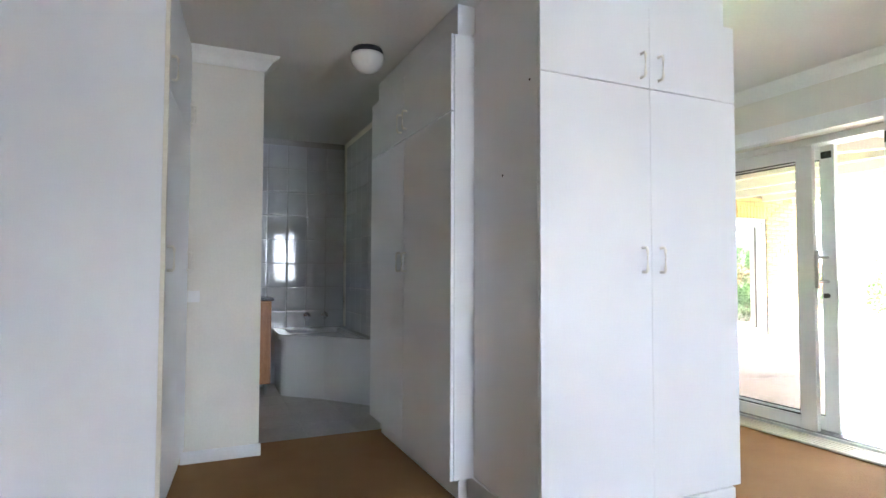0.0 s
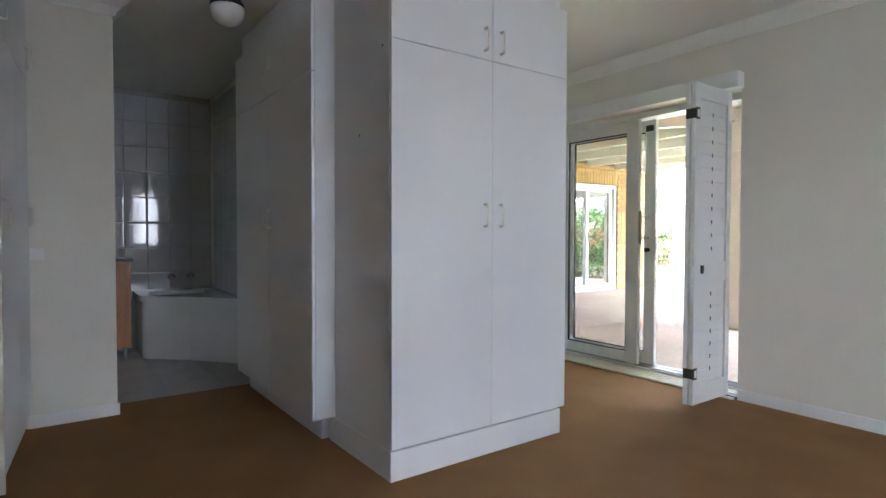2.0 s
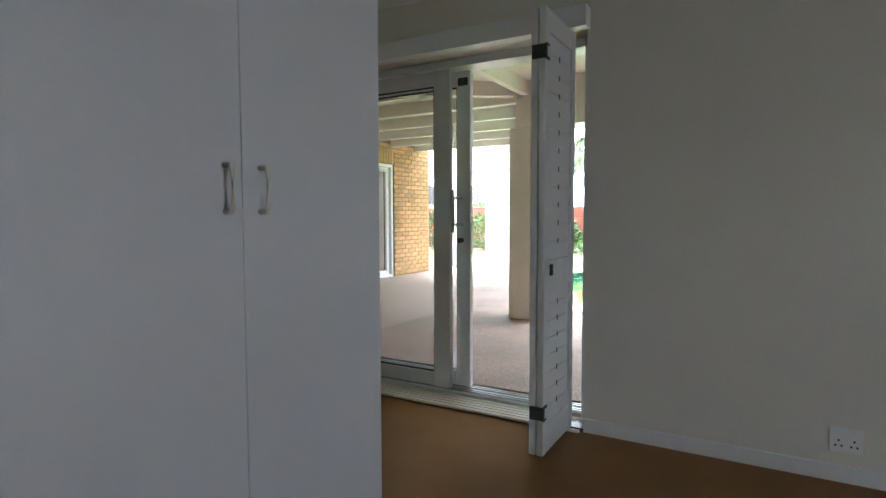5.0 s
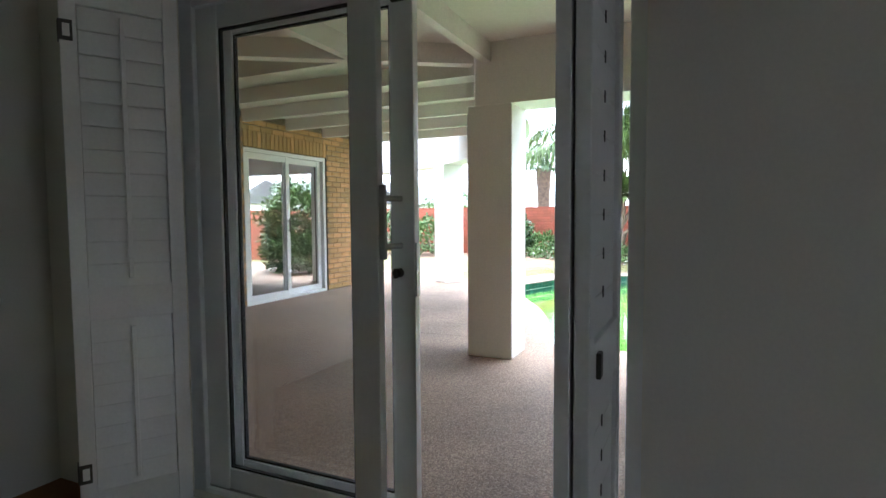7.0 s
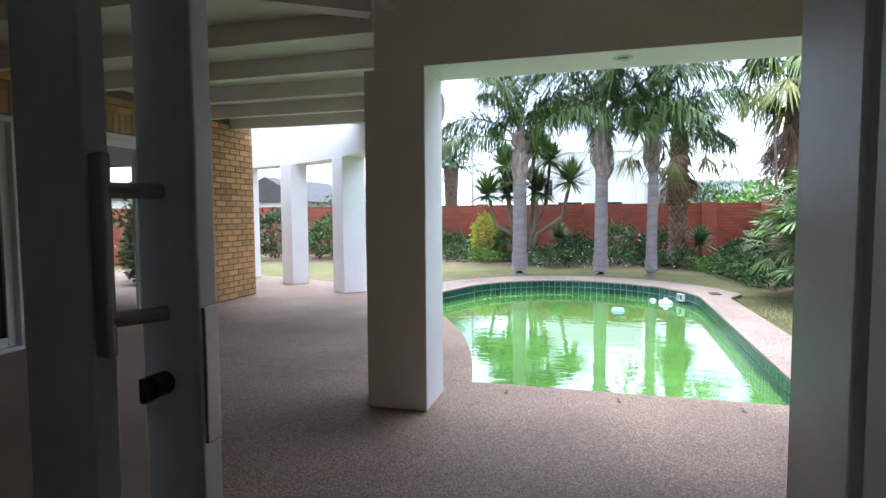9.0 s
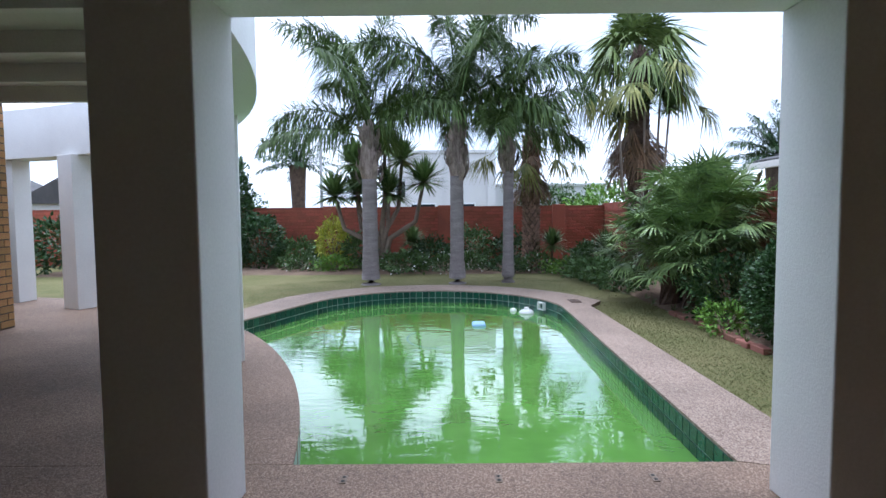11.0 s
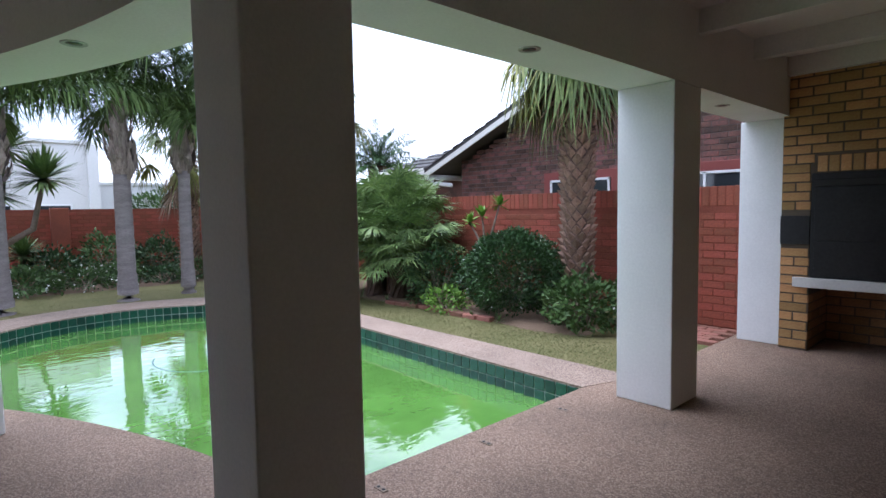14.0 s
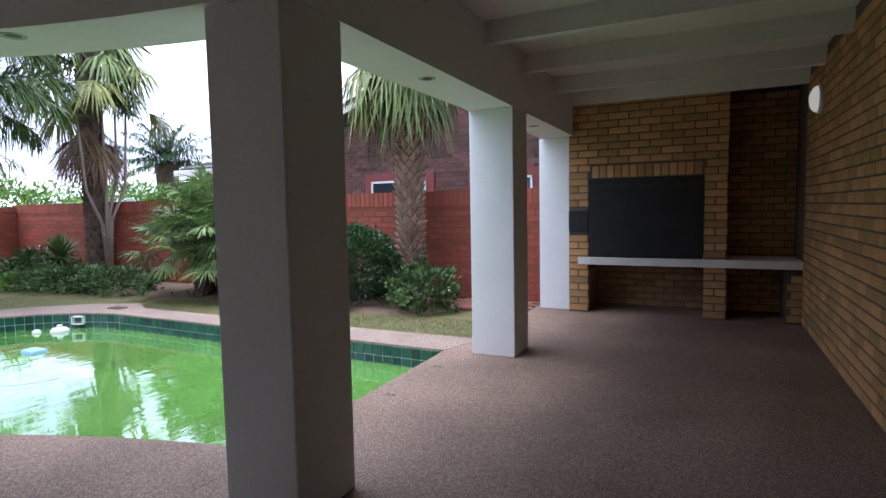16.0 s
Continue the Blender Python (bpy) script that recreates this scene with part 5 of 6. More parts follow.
def bush(seed, at, size, n, mat, leaf, label, name="shrub", group="garden shrubs", flowers=0, lumpy=0.16, low=-0.85, base=GROUND):
    """A shrub: stems, and many small leaves on an uneven outline."""
    rng = random.Random(seed)
    x, y = at
    rx, ry, h = size
    ob = thing(name, (x, y, base), label, "shrub", group)
    bm = bmesh.new()
    for k in range(6):
        a = k * 1.05 + rng.random()
        tube(bm, [(x + 0.03 * math.cos(a), y + 0.03 * math.sin(a), base), (x + rx * 0.2 * math.cos(a), y + ry * 0.2 * math.sin(a), base + h * 0.3),
                  (x + rx * 0.5 * math.cos(a), y + ry * 0.5 * math.sin(a), base + h * 0.68)], [0.02 * h + 0.006, 0.014 * h + 0.005, 0.006], 6)
    part("stem", bm, M_BARK, ob, "thin brown stems")
    off = Vector((rng.uniform(0, 50), rng.uniform(0, 50), 0))

    def leaves(count, size_k, shell):
        b = bmesh.new()
        for _ in range(count):
            zc, az = rng.uniform(low, 1), rng.uniform(0, 6.283)
            cr = math.sqrt(max(0, 1 - zc * zc))
            d = Vector((cr * math.cos(az), cr * math.sin(az), zc))
            k = (1 + lumpy * 2.2 * noise.noise(d * 2.3 + off) + lumpy * noise.noise(d * 5.1 + off)) * (rng.uniform(*shell) ** 0.5)
            p = Vector((x + d.x * rx * k, y + d.y * ry * k, max(base + 0.02, base + h * 0.5 + d.z * h * 0.5 * k)))
            w = (d + Vector((rng.uniform(-1, 1), rng.uniform(-1, 1), rng.uniform(-0.6, 0.9)))).normalized()
            s = w.cross(Vector((rng.uniform(-1, 1), rng.uniform(-1, 1), rng.uniform(-1, 1)))).normalized()
            ll = size_k * rng.uniform(0.65, 1.3)
            v = [b.verts.new(q) for q in (p, p + w * ll * 0.5 + s * ll * 0.24, p + w * ll, p + w * ll * 0.5 - s * ll * 0.24)]
            b.faces.new(v)
        return b

    part("crown", leaves(n, leaf, (0.45, 1.0)), mat, ob)
    if flowers:
        part("flowers", leaves(flowers, leaf * 0.8, (1.0, 1.08)), M_FLOWER, ob, "scattered small white flowers")["kind"] = "stuff"
    return ob


bush(41, (5.9, -3.38), (0.68, 0.62, 1.12), 21000, M_BUSH, 0.045, "dense clipped round dark green shrub", flowers=60, lumpy=0.07)
bush(42, (4.75, -3.25), (0.44, 0.42, 0.6), 1900, M_BUSH2, 0.075, "loose mid-green shrub in the bed", lumpy=0.25, flowers=10)
bush(43, (7.2, -3.25), (0.45, 0.45, 0.85), 2600, M_BUSH, 0.06, "small dark green shrub in the bed", lumpy=0.25)
bush(44, (6.75, -2.95), (0.3, 0.25, 0.35), 900, M_BUSHLIME, 0.05, "low bright green ground plant", lumpy=0.25)
bush(45, (14.4, 2.85), (0.36, 0.36, 1.25), 1800, M_BUSHYELLOW, 0.09, "upright yellow-green variegated shrub", lumpy=0.15)
bush(46, (14.6, 4.75), (0.8, 0.6, 1.35), 3500, M_BUSH, 0.1, "clipped dark green hedge shrub", lumpy=0.1)
bush(47, (15.0, 5.6), (0.55, 0.55, 3.0), 3500, M_BUSH, 0.13, "tall dark green conifer-like shrub", lumpy=0.15)
bush(48, (14.6, 2.1), (1.0, 0.6, 0.8), 2500, M_BUSH2, 0.1, "spreading mid-green shrub in the wall bed", lumpy=0.3)
bush(49, (14.6, 0.4), (0.7, 0.5, 0.7), 1800, M_BUSH, 0.09, "dark green shrub in the wall bed", lumpy=0.3)
bush(50, (14.9, -0.6), (0.6, 0.5, 1.0), 1800, M_BUSH2, 0.09, "mid-green shrub in the wall bed", lumpy=0.3)
bush(51, (14.0, -0.5), (0.8, 0.4, 0.4), 1400, M_BUSH2, 0.08, "low flowering plants in the wall bed", flowers=110, lumpy=0.3)
bush(52, (14.8, -1.6), (0.6, 0.5, 0.85), 1800, M_BUSH, 0.09, "dark green shrub in the wall bed", lumpy=0.3)
bush(53, (13.5, -3.3), (0.7, 0.5, 0.6), 2200, M_BUSH2, 0.1, "loose shrub with small white flowers", flowers=120, lumpy=0.3)
bush(54, (11.9, -2.9), (1.0, 0.5, 0.38), 2200, M_BUSH2, 0.09, "low dark green ground cover", lumpy=0.3)
bush(55, (10.6, -2.95), (0.9, 0.45, 0.42), 2000, M_BUSH2, 0.08, "low green ground cover", lumpy=0.3)
bush(56, (13.6, 1.0), (0.9, 0.5, 0.45), 1700, M_BUSH2, 0.09, "low green ground cover", flowers=60, lumpy=0.3)
bush(57, (15.0, 3.9), (0.8, 0.5, 0.7), 1600, M_BUSH2, 0.1, "mid-green shrub in the wall bed", lumpy=0.3)
bush(58, (14.2, 7.2), (0.9, 0.7, 1.2), 2600, M_BUSH2, 0.11, "mid-green shrub in the wall bed", lumpy=0.2)
bush(59, (14.0, 9.0), (1.0, 0.9, 1.4), 2600, M_BUSH, 0.12, "dark green shrub in the wall bed", lumpy=0.2)
for k, (x, y, r, h) in enumerate(((18.3, -5.4, 1.7, 2.25), (18.5, -8.6, 1.9, 2.4), (19.0, -12, 2.0, 2.3), (22, -4.0, 1.6, 2.3), (24, 10, 2.5, 2.6), (20, 7.5, 1.2, 2.0))):
    bush(70 + k, (x, y), (r, r, h), 6000, M_BUSHLIME if k < 3 else M_BUSH2, 0.13, "broad bright green tree crown behind the wall" if k < 3 else "green tree beyond the wall", "tree", "trees beyond the wall", lumpy=0.22)


for k, (x, y, r, h, m, fl) in enumerate(((13.9, 3.5, 0.5, 0.4, M_BUSH2, 30), (13.7, 2.7, 0.4, 0.35, M_BUSHLIME, 0), (13.4, 0.1, 0.5, 0.4, M_BUSH2, 60),
                                         (13.5, -1.3, 0.45, 0.32, M_BUSH, 0), (13.3, -2.0, 0.5, 0.4, M_BUSH2, 50), (12.9, -2.65, 0.55, 0.3, M_BUSHLIME, 0))):
    bush(100 + k, (x, y), (r, r, h), 900, m, 0.075, "low flowering plant at the edge of the wall bed" if fl else "low leafy plant at the edge of the wall bed", flowers=fl, lumpy=0.35)
bush(60, (8.75, 7.95), (0.85, 0.9, 2.0), 8000, M_BUSH2, 0.11, "leafy green shrub outside the wing's garden door", flowers=40, lumpy=0.25)
bush(61, (8.15, 7.55), (0.55, 1.0, 0.95), 5000, M_BUSH2, 0.09, "clipped low hedge shrub outside the garden door", flowers=30, lumpy=0.15)
bm = bmesh.new()
box(bm, 11.0, 11.2, 8.6, 15.0, -0.1, 1.3, 0.01)
solo("garden_wall_side", bm, M_REDBRICK, "low red painted brick wall beside the wing", "wall", kind="structure")


def rosette(bm, rng, at, r, n, up=0.3, wide=0.035):
    c = Vector(at)
    for k in range(n):
        el, az = radians(rng.uniform(-25, 85)), rng.uniform(0, 6.283)
        d = Vector((math.cos(az) * math.cos(el), math.sin(az) * math.cos(el), math.sin(el) + up * 0.2)).normalized()
        leaf_strip(bm, c, c + d * r * rng.uniform(0.75, 1.1) - Vector((0, 0, 0.12 * r)), wide, Vector((0, 0, 1)), 0.04 * r)


def dragon_tree(seed, at, heads, label, group="dragon trees", rr=0.66, radius=0.065):
    rng = random.Random(seed)
    x, y = at
    ob = thing("dragon_tree", (x, y, GROUND), label, "tree", group)
    for hx, hy, hz in heads:
        bm = bmesh.new()
        tube(bm, [(x, y, GROUND), (x + (hx - x) * 0.2, y + (hy - y) * 0.2, hz * 0.35), (x + (hx - x) * 0.75, y + (hy - y) * 0.8, hz * 0.55), (hx, hy, hz)],
             [radius * 1.4, radius, radius * 0.8, radius * 0.6], 8)
        part("branch", bm, M_BARK, ob, "bare pale branch", True)
        bm = bmesh.new()
        rosette(bm, rng, (hx, hy, hz), rr, 240, 0.3, 0.085 * rr)
        part("leaf_head", bm, M_DRACAENA, ob, "spiky green leaf rosette")


dragon_tree(81, (14.0, 1.6), ((14.0, 2.22, 2.5), (14.1, 1.5, 2.9), (14.2, 1.1, 2.6), (13.9, 0.57, 2.05), (13.9, 2.68, 1.74), (14.2, 2.22, 1.75), (14.0, 1.41, 1.8), (13.8, 1.95, 2.1)), "branching dragon tree with spiky leaf heads before the wall", rr=0.76)
dragon_tree(82, (12.1, -3.9), ((12.1, -3.44, 3.2), (12.2, -4.0, 3.5), (12.3, -4.35, 3.75), (12.2, -4.5, 3.4)), "thin yucca with bare stems beside the fan palm", rr=0.42, radius=0.035)
dragon_tree(86, (12.9, -3.45), ((12.9, -3.45, 0.5),), "low spiky agave in the wall bed", rr=0.55, radius=0.03)
dragon_tree(83, (13.6, -2.4), ((13.6, -2.4, 0.55),), "low spiky agave in the wall bed", rr=0.5, radius=0.03)
dragon_tree(84, (14.6, 0.9), ((14.6, 0.9, 0.6),), "low spiky agave in the wall bed", rr=0.5, radius=0.03)
fr = thing("frangipani", (6.9, -3.95, GROUND), "thin young tree with pale green leaf tufts", "small tree")
rng = random.Random(85)
for hx, hy, hz in ((6.9, -3.85, 1.25), (6.6, -3.9, 1.4), (7.2, -3.9, 1.15)):
    bm = bmesh.new()
    tube(bm, [(6.9, -3.95, GROUND), (6.9, -3.93, 0.7), (hx, hy, hz)], [0.025, 0.02, 0.012], 7)
    part("stem", bm, M_BARK, fr, "", True)
    bm = bmesh.new()
    rosette(bm, rng, (hx, hy, hz), 0.22, 22, 0.3, 0.06)
    part("leaf_head", bm, M_BUSHLIME, fr, "pale green leaf tuft")


def date_palm(seed, at, high, length, label):
    rng = random.Random(seed)
    ob = thing("date_palm", (*at, GROUND), label, "palm tree", "date palms beyond the wall")
    bm = bmesh.new()
    tube(bm, [(*at, GROUND), (*at, high * 0.5), (*at, high)], [0.36, 0.33, 0.42], 12)
    part("trunk", bm, M_BROWNTRUNK, ob)
    bm = bmesh.new()
    for k in range(30):
        feather_frond(bm, rng, (*at, high), k * 2.4, radians(84 - 86 * k / 30), length * rng.uniform(0.9, 1.1), radians(42), 0.36, 60, 0.035, 0.3, 0.2)
    part("crown", bm, M_BUSH, ob, "stiff dark green feather fronds")


date_palm(91, (27.8, 7.2), 3.7, 2.1, "squat date palm beyond the red wall")
date_palm(92, (19.3, -11.0), 3.1, 1.8, "date palm behind the neighbouring roof")
sp = thing("street_pole", (25.0, 5.45, GROUND), "plain grey street lamp pole beyond the wall", "pole")
bm = bmesh.new()
rod(bm, (25.0, 5.45, GROUND), (25.0, 5.45, 5.2), 0.075, 0.05, 10)
part("mast", bm, M_GALV, sp)

# ---- garden ground ----
def bed(name, x0, x1, y0, y1, label, bow=0.25):
    """A low planted bed with a wavy edge and bumpy soil."""
    bm = bmesh.new()
    nx, ny = max(4, int((x1 - x0) / 0.18)), max(4, int((y1 - y0) / 0.18))
    g = []
    for i in range(nx + 1):
        row = []
        for j in range(ny + 1):
            u, v = i / nx, j / ny
            x, y = x0 + (x1 - x0) * u, y0 + (y1 - y0) * v
            edge = min(u, 1 - u, v, 1 - v) * 6
            x += bow * noise.noise(Vector((x * 0.7, y * 0.7, 3))) * (1 - min(1, edge))
            y += bow * noise.noise(Vector((x * 0.7, y * 0.7, 7))) * (1 - min(1, edge))
            z = GROUND - 0.01 + 0.06 * min(1, edge) + 0.03 * noise.noise(Vector((x * 2, y * 2, 0))) * min(1, edge)
            row.append(bm.verts.new((x, y, z)))
        g.append(row)
    for i in range(nx):
        for j in range(ny):
            bm.faces.new((g[i][j], g[i + 1][j], g[i + 1][j + 1], g[i][j + 1]))
    return solo(name, bm, M_SOIL, label, "garden bed", kind="structure", smooth=True)


bed("ground_bed_south", 4.35, 12.6, -4.2, -2.85, "bare brown soil of the planted bed")
bed("ground_bed_east", 13.0, 15.8, -4.2, 10.0, "brown soil of the bed along the wall")
be = thing("bed_edging", (6.6, -2.9, GROUND), "worn brown brick edging of the garden bed", "edging")
rng = random.Random(95)
for k in range(9):
    bm = bmesh.new()
    x = 5.85 + k * 0.235
    box(bm, x, x + 0.222, -2.95 + 0.03 * math.sin(k), -2.85 + 0.03 * math.sin(k), GROUND - 0.02, GROUND + 0.05 + 0.01 * rng.random(), 0.008)
    part("brick", bm, M_PAVER, be)
rng = random.Random(96)
verts, faces = [], []
for k in range(46000):
    if k < 32000:
        x, y = rng.uniform(3.5, 9.0), rng.uniform(-2.95, -1.96)
    else:
        a, r = rng.uniform(-1.2, 1.3), rng.uniform(2.62, 4.4)
        x, y = 8.2 + r * math.cos(a), 0.32 + r * math.sin(a)
    a, h, w = rng.uniform(0, 6.283), rng.uniform(0.006, 0.018), 0.0028
    i = len(verts)
    verts += [(x - w * math.cos(a), y - w * math.sin(a), GROUND), (x + w * math.cos(a), y + w * math.sin(a), GROUND),
              (x + rng.uniform(-0.02, 0.02), y + rng.uniform(-0.02, 0.02), GROUND + h)]
    faces.append((i, i + 1, i + 2))
me = bpy.data.meshes.new("grass")
me.from_pydata(verts, [], faces)
me.materials.append(leaf_material("dry_grass_blade", (0.20, 0.188, 0.08), (0.12, 0.13, 0.048), 0.8))
tagged(new("grass", me), "short patchy dry grass", "grass", kind="stuff")
rng = random.Random(97)
for k in range(14):
    x, y = rng.uniform(4.6, 10.5), rng.uniform(-3.2, -2.85)
    bm = bmesh.new()
    rosette(bm, rng, (x, y, GROUND + 0.02), rng.uniform(0.1, 0.2), 14, 0.5, 0.014)
    solo("grass_tuft", bm, M_DRACAENA, "small spiky green weed tuft in the soil", "weed", "weed tufts", at=(x, y, GROUND))

# ---- garden walls ----
GW = 1.50
bm = bmesh.new()
box(bm, 15.9, 16.1, -4.25, 16.0, -0.2, GW)
wall_b = solo("wall_garden_back", bm, M_REDMORTAR, "red painted brick garden wall", "garden wall", kind="structure")
bm = bmesh.new()
box(bm, 3.38, 16.1, -4.47, -4.27, -0.2, 1.55)
wall_s = solo("wall_garden_side", bm, M_REDMORTAR, "red painted brick side wall", "garden wall", kind="structure")
for y in (12.5, 9.4, 6.3, 3.2, 0.1, -3.0):
    bm = bmesh.new()
    box(bm, 15.78, 15.9, y - 0.17, y + 0.17, -0.1, GW + 0.03, 0.01)
    solo("pier_garden_wall", bm, M_REDBRICK, "red brick pier of the garden wall", "pier", "wall piers", "structure")
bm = bmesh.new()
box(bm, -8, 16.1, 16.0, 16.2, -0.2, GW)
solo("wall_garden_north", bm, M_REDBRICK, "red brick garden wall", "garden wall", kind="structure")

# unseen wall, added to cut the sky light that reaches the south window
bm = bmesh.new()
box(bm, -10.0, 3.2, -6.9, -6.7, -0.2, 2.1)
solo("wall_boundary_south", bm, M_RENDER, "unseen white wall added to dim the south window", "garden wall", kind="structure")

# ---- buildings beyond ----
wb = thing("white_building", (22, 0, GROUND), "flat-roofed white rendered building beyond the wall", "building")
bm = bmesh.new()
box(bm, 22, 27, -1.75, 2.25, GROUND, 3.6)
part("wall", bm, M_RENDER, wb)
bm = bmesh.new()
box(bm, 21.93, 27, -1.82, 2.32, 3.6, 3.72, 0.01)
part("parapet", bm, M_RENDER, wb)
bm = bmesh.new()
box(bm, 21.8, 22.0, -1.85, -1.55, GROUND, 3.55)
box(bm, 21.85, 22.0, 0.2, 0.4, GROUND, 3.55)
part("buttress", bm, M_RENDER, wb)
bm = bmesh.new()
box(bm, 22.4, 27, -6.2, -1.75, GROUND, 2.35)
part("wing", bm, M_RENDER, wb)
bm = bmesh.new()
box(bm, 22.33, 27, -6.26, -1.82, 2.35, 2.45, 0.01)
part("parapet", bm, M_RENDER, wb)
for y, z0, z1, w in ((0.9, 1.5, 1.72, 0.5), (-0.6, 1.5, 1.72, 0.5), (1.75, 1.9, 2.6, 0.22)):
    bm = bmesh.new()
    box(bm, 21.96, 22.0, y - w, y + w, z0, z1, 0.01)
    f = part("window", bm, M_ALU, wb)
    bm = bmesh.new()
    box(bm, 21.95, 21.975, y - w + 0.05, y + w - 0.05, z0 + 0.05, z1 - 0.05)
    part("pane", bm, M_WINDOWDARK, f)
for x, y, w, h in ((26, 15, 4, 2.3), (24, 20, 5, 2.4)):
    hs = thing("far_house", (x, y, GROUND), "low white house with a grey pitched roof", "house", "far houses")
    bm = bmesh.new()
    box(bm, x - 3, x + 3, y - w / 2, y + w / 2, GROUND, h - 0.4)
    part("wall", bm, M_RENDER, hs)
    bm = bmesh.new()
    v = [bm.verts.new(p) for p in ((x - 3.3, y - w / 2 - 0.3, h - 0.45), (x - 3.3, y + w / 2 + 0.3, h - 0.45), (x - 3.3, y, h + 0.75),
                                   (x + 3.3, y - w / 2 - 0.3, h - 0.45), (x + 3.3, y + w / 2 + 0.3, h - 0.45), (x + 3.3, y, h + 0.75))]
    for f in ((0, 1, 2), (3, 5, 4), (0, 2, 5, 3), (1, 4, 5, 2), (0, 3, 4, 1)):
        bm.faces.new([v[i] for i in f])
    part("roof", bm, M_ROOFTILE, hs)

# neighbouring house with a gable
NHY, EX, EZ, RX, RZ = -6.2, 10.25, 2.16, 5.2, 4.2
nh = thing("neighbour_house", (7, -8, GROUND), "dark brick house with a grey tiled gable roof", "house")
bm = bmesh.new()
prism(bm, [(RX - 5.0, NHY - 6), (EX - 0.55, NHY - 6), (EX - 0.55, NHY), (RX - 5.0, NHY)], GROUND, EZ)
v = [bm.verts.new(p) for p in ((RX - 5.0, NHY, EZ), (EX - 0.55, NHY, EZ), (RX, NHY, RZ - 0.05), (RX - 5.0, NHY - 6, EZ), (EX - 0.55, NHY - 6, EZ), (RX, NHY - 6, RZ - 0.05))]
for f in ((0, 1, 2), (3, 5, 4), (0, 2, 5, 3), (1, 4, 5, 2)):
    bm.faces.new([v[i] for i in f])
NH_WALL = part("wall", bm, M_CLINKERMORTAR, nh)
SL = (RZ - EZ) / (EX - RX)
for side in (1, -1):
    bm = bmesh.new()
    xa, xb = RX, RX + side * (EX - RX + 0.15)
    za, zb = RZ + 0.10, RZ + 0.10 - SL * (EX - RX + 0.15)
    v = [bm.verts.new(p) for p in ((xa, NHY + 0.45, za), (xb, NHY + 0.45, zb), (xb, NHY - 6.4, zb), (xa, NHY - 6.4, za),
                                   (xa, NHY + 0.45, za - 0.09), (xb, NHY + 0.45, zb - 0.09), (xb, NHY - 6.4, zb - 0.09), (xa, NHY - 6.4, za - 0.09))]
    for f in ((0, 1, 2, 3), (7, 6, 5, 4), (0, 4, 5, 1), (1, 5, 6, 2), (2, 6, 7, 3), (3, 7, 4, 0)):
        bm.faces.new([v[i] for i in f])
    roof = part("roof", bm, M_ROOFTILE, nh, "dark grey tiled roof")
    rt = bmesh.new()
    n = 17
    for r in range(n):
        for c in range(7 if side > 0 else 3):
            f0, f1 = r / n, (r + 1) / n
            x0, x1 = xa + (xb - xa) * f0, xa + (xb - xa) * f1 * 1.0
            y0 = NHY + 0.47 - c * 0.31
            pts = [(x0, y0, za + (zb - za) * f0 + 0.012), (x1, y0, za + (zb - za) * f1 + 0.042), (x1, y0 - 0.3, za + (zb - za) * f1 + 0.042), (x0, y0 - 0.3, za + (zb - za) * f0 + 0.012),
                   (x1, y0, za + (zb - za) * f1 + 0.004), (x1, y0 - 0.3, za + (zb - za) * f1 + 0.004), (x0, y0, za + (zb - za) * f0 + 0.0)]
            q = [rt.verts.new(p) for p in pts]
            rt.faces.new((q[0], q[3], q[2], q[1]))
            rt.faces.new((q[1], q[2], q[5], q[4]))
            rt.faces.new((q[0], q[1], q[4], q[6]))
    tagged(part("roof_tiles", rt, M_ROOFTILE, roof), kind="stuff")
    bm = bmesh.new()
    v = [bm.verts.new(p) for p in ((xa, NHY + 0.452, za - 0.06), (xb, NHY + 0.452, zb - 0.06), (xb, NHY + 0.452, zb - 0.17), (xa, NHY + 0.452, za - 0.17),
                                   (xa, NHY + 0.42, za - 0.06), (xb, NHY + 0.42, zb - 0.06), (xb, NHY + 0.42, zb - 0.17), (xa, NHY + 0.42, za - 0.17))]
    for f in ((3, 2, 1, 0), (4, 5, 6, 7), (0, 1, 5, 4), (1, 2, 6, 5), (2, 3, 7, 6), (3, 0, 4, 7)):
        bm.faces.new([v[i] for i in f])
    part("bargeboard", bm, M_TIMBER, nh, "white painted bargeboard")
bm = bmesh.new()
box(bm, EX + 0.05, EX + 0.17, NHY - 6, NHY + 0.42, EZ - 0.16, EZ - 0.05, 0.01)
part("gutter", bm, M_ALU, nh, "white gutter")
bm = bmesh.new()
tube(bm, [(EX + 0.1, NHY + 0.3, EZ - 0.12), (EX + 0.05, NHY + 0.3, EZ - 0.24), (EX - 0.45, NHY + 0.2, EZ - 0.3)], 0.045, 8)
part("downpipe", bm, M_ALU, nh, "white downpipe", True)
# a lower wing behind with a hipped roof
bm = bmesh.new()
box(bm, 10.0, 13.6, -12.0, -7.7, GROUND, 2.3)
part("wing", bm, M_CLINKER, nh, "dark brick wing")
bm = bmesh.new()
v = [bm.verts.new(p) for p in ((9.2, -7.2, 2.42), (14.1, -7.2, 2.42), (14.1, -12.4, 2.42), (9.2, -12.4, 2.42), (9.2, -9.8, 3.42), (11.5, -9.8, 3.42))]
for f in ((0, 1, 5, 4), (1, 2, 5), (2, 3, 4, 5), (0, 4, 3), (3, 2, 1, 0)):
    bm.faces.new([v[i] for i in f])
wing_roof = part("roof", bm, M_ROOFTILE, nh, "dark grey tiled hipped roof")
rt = bmesh.new()
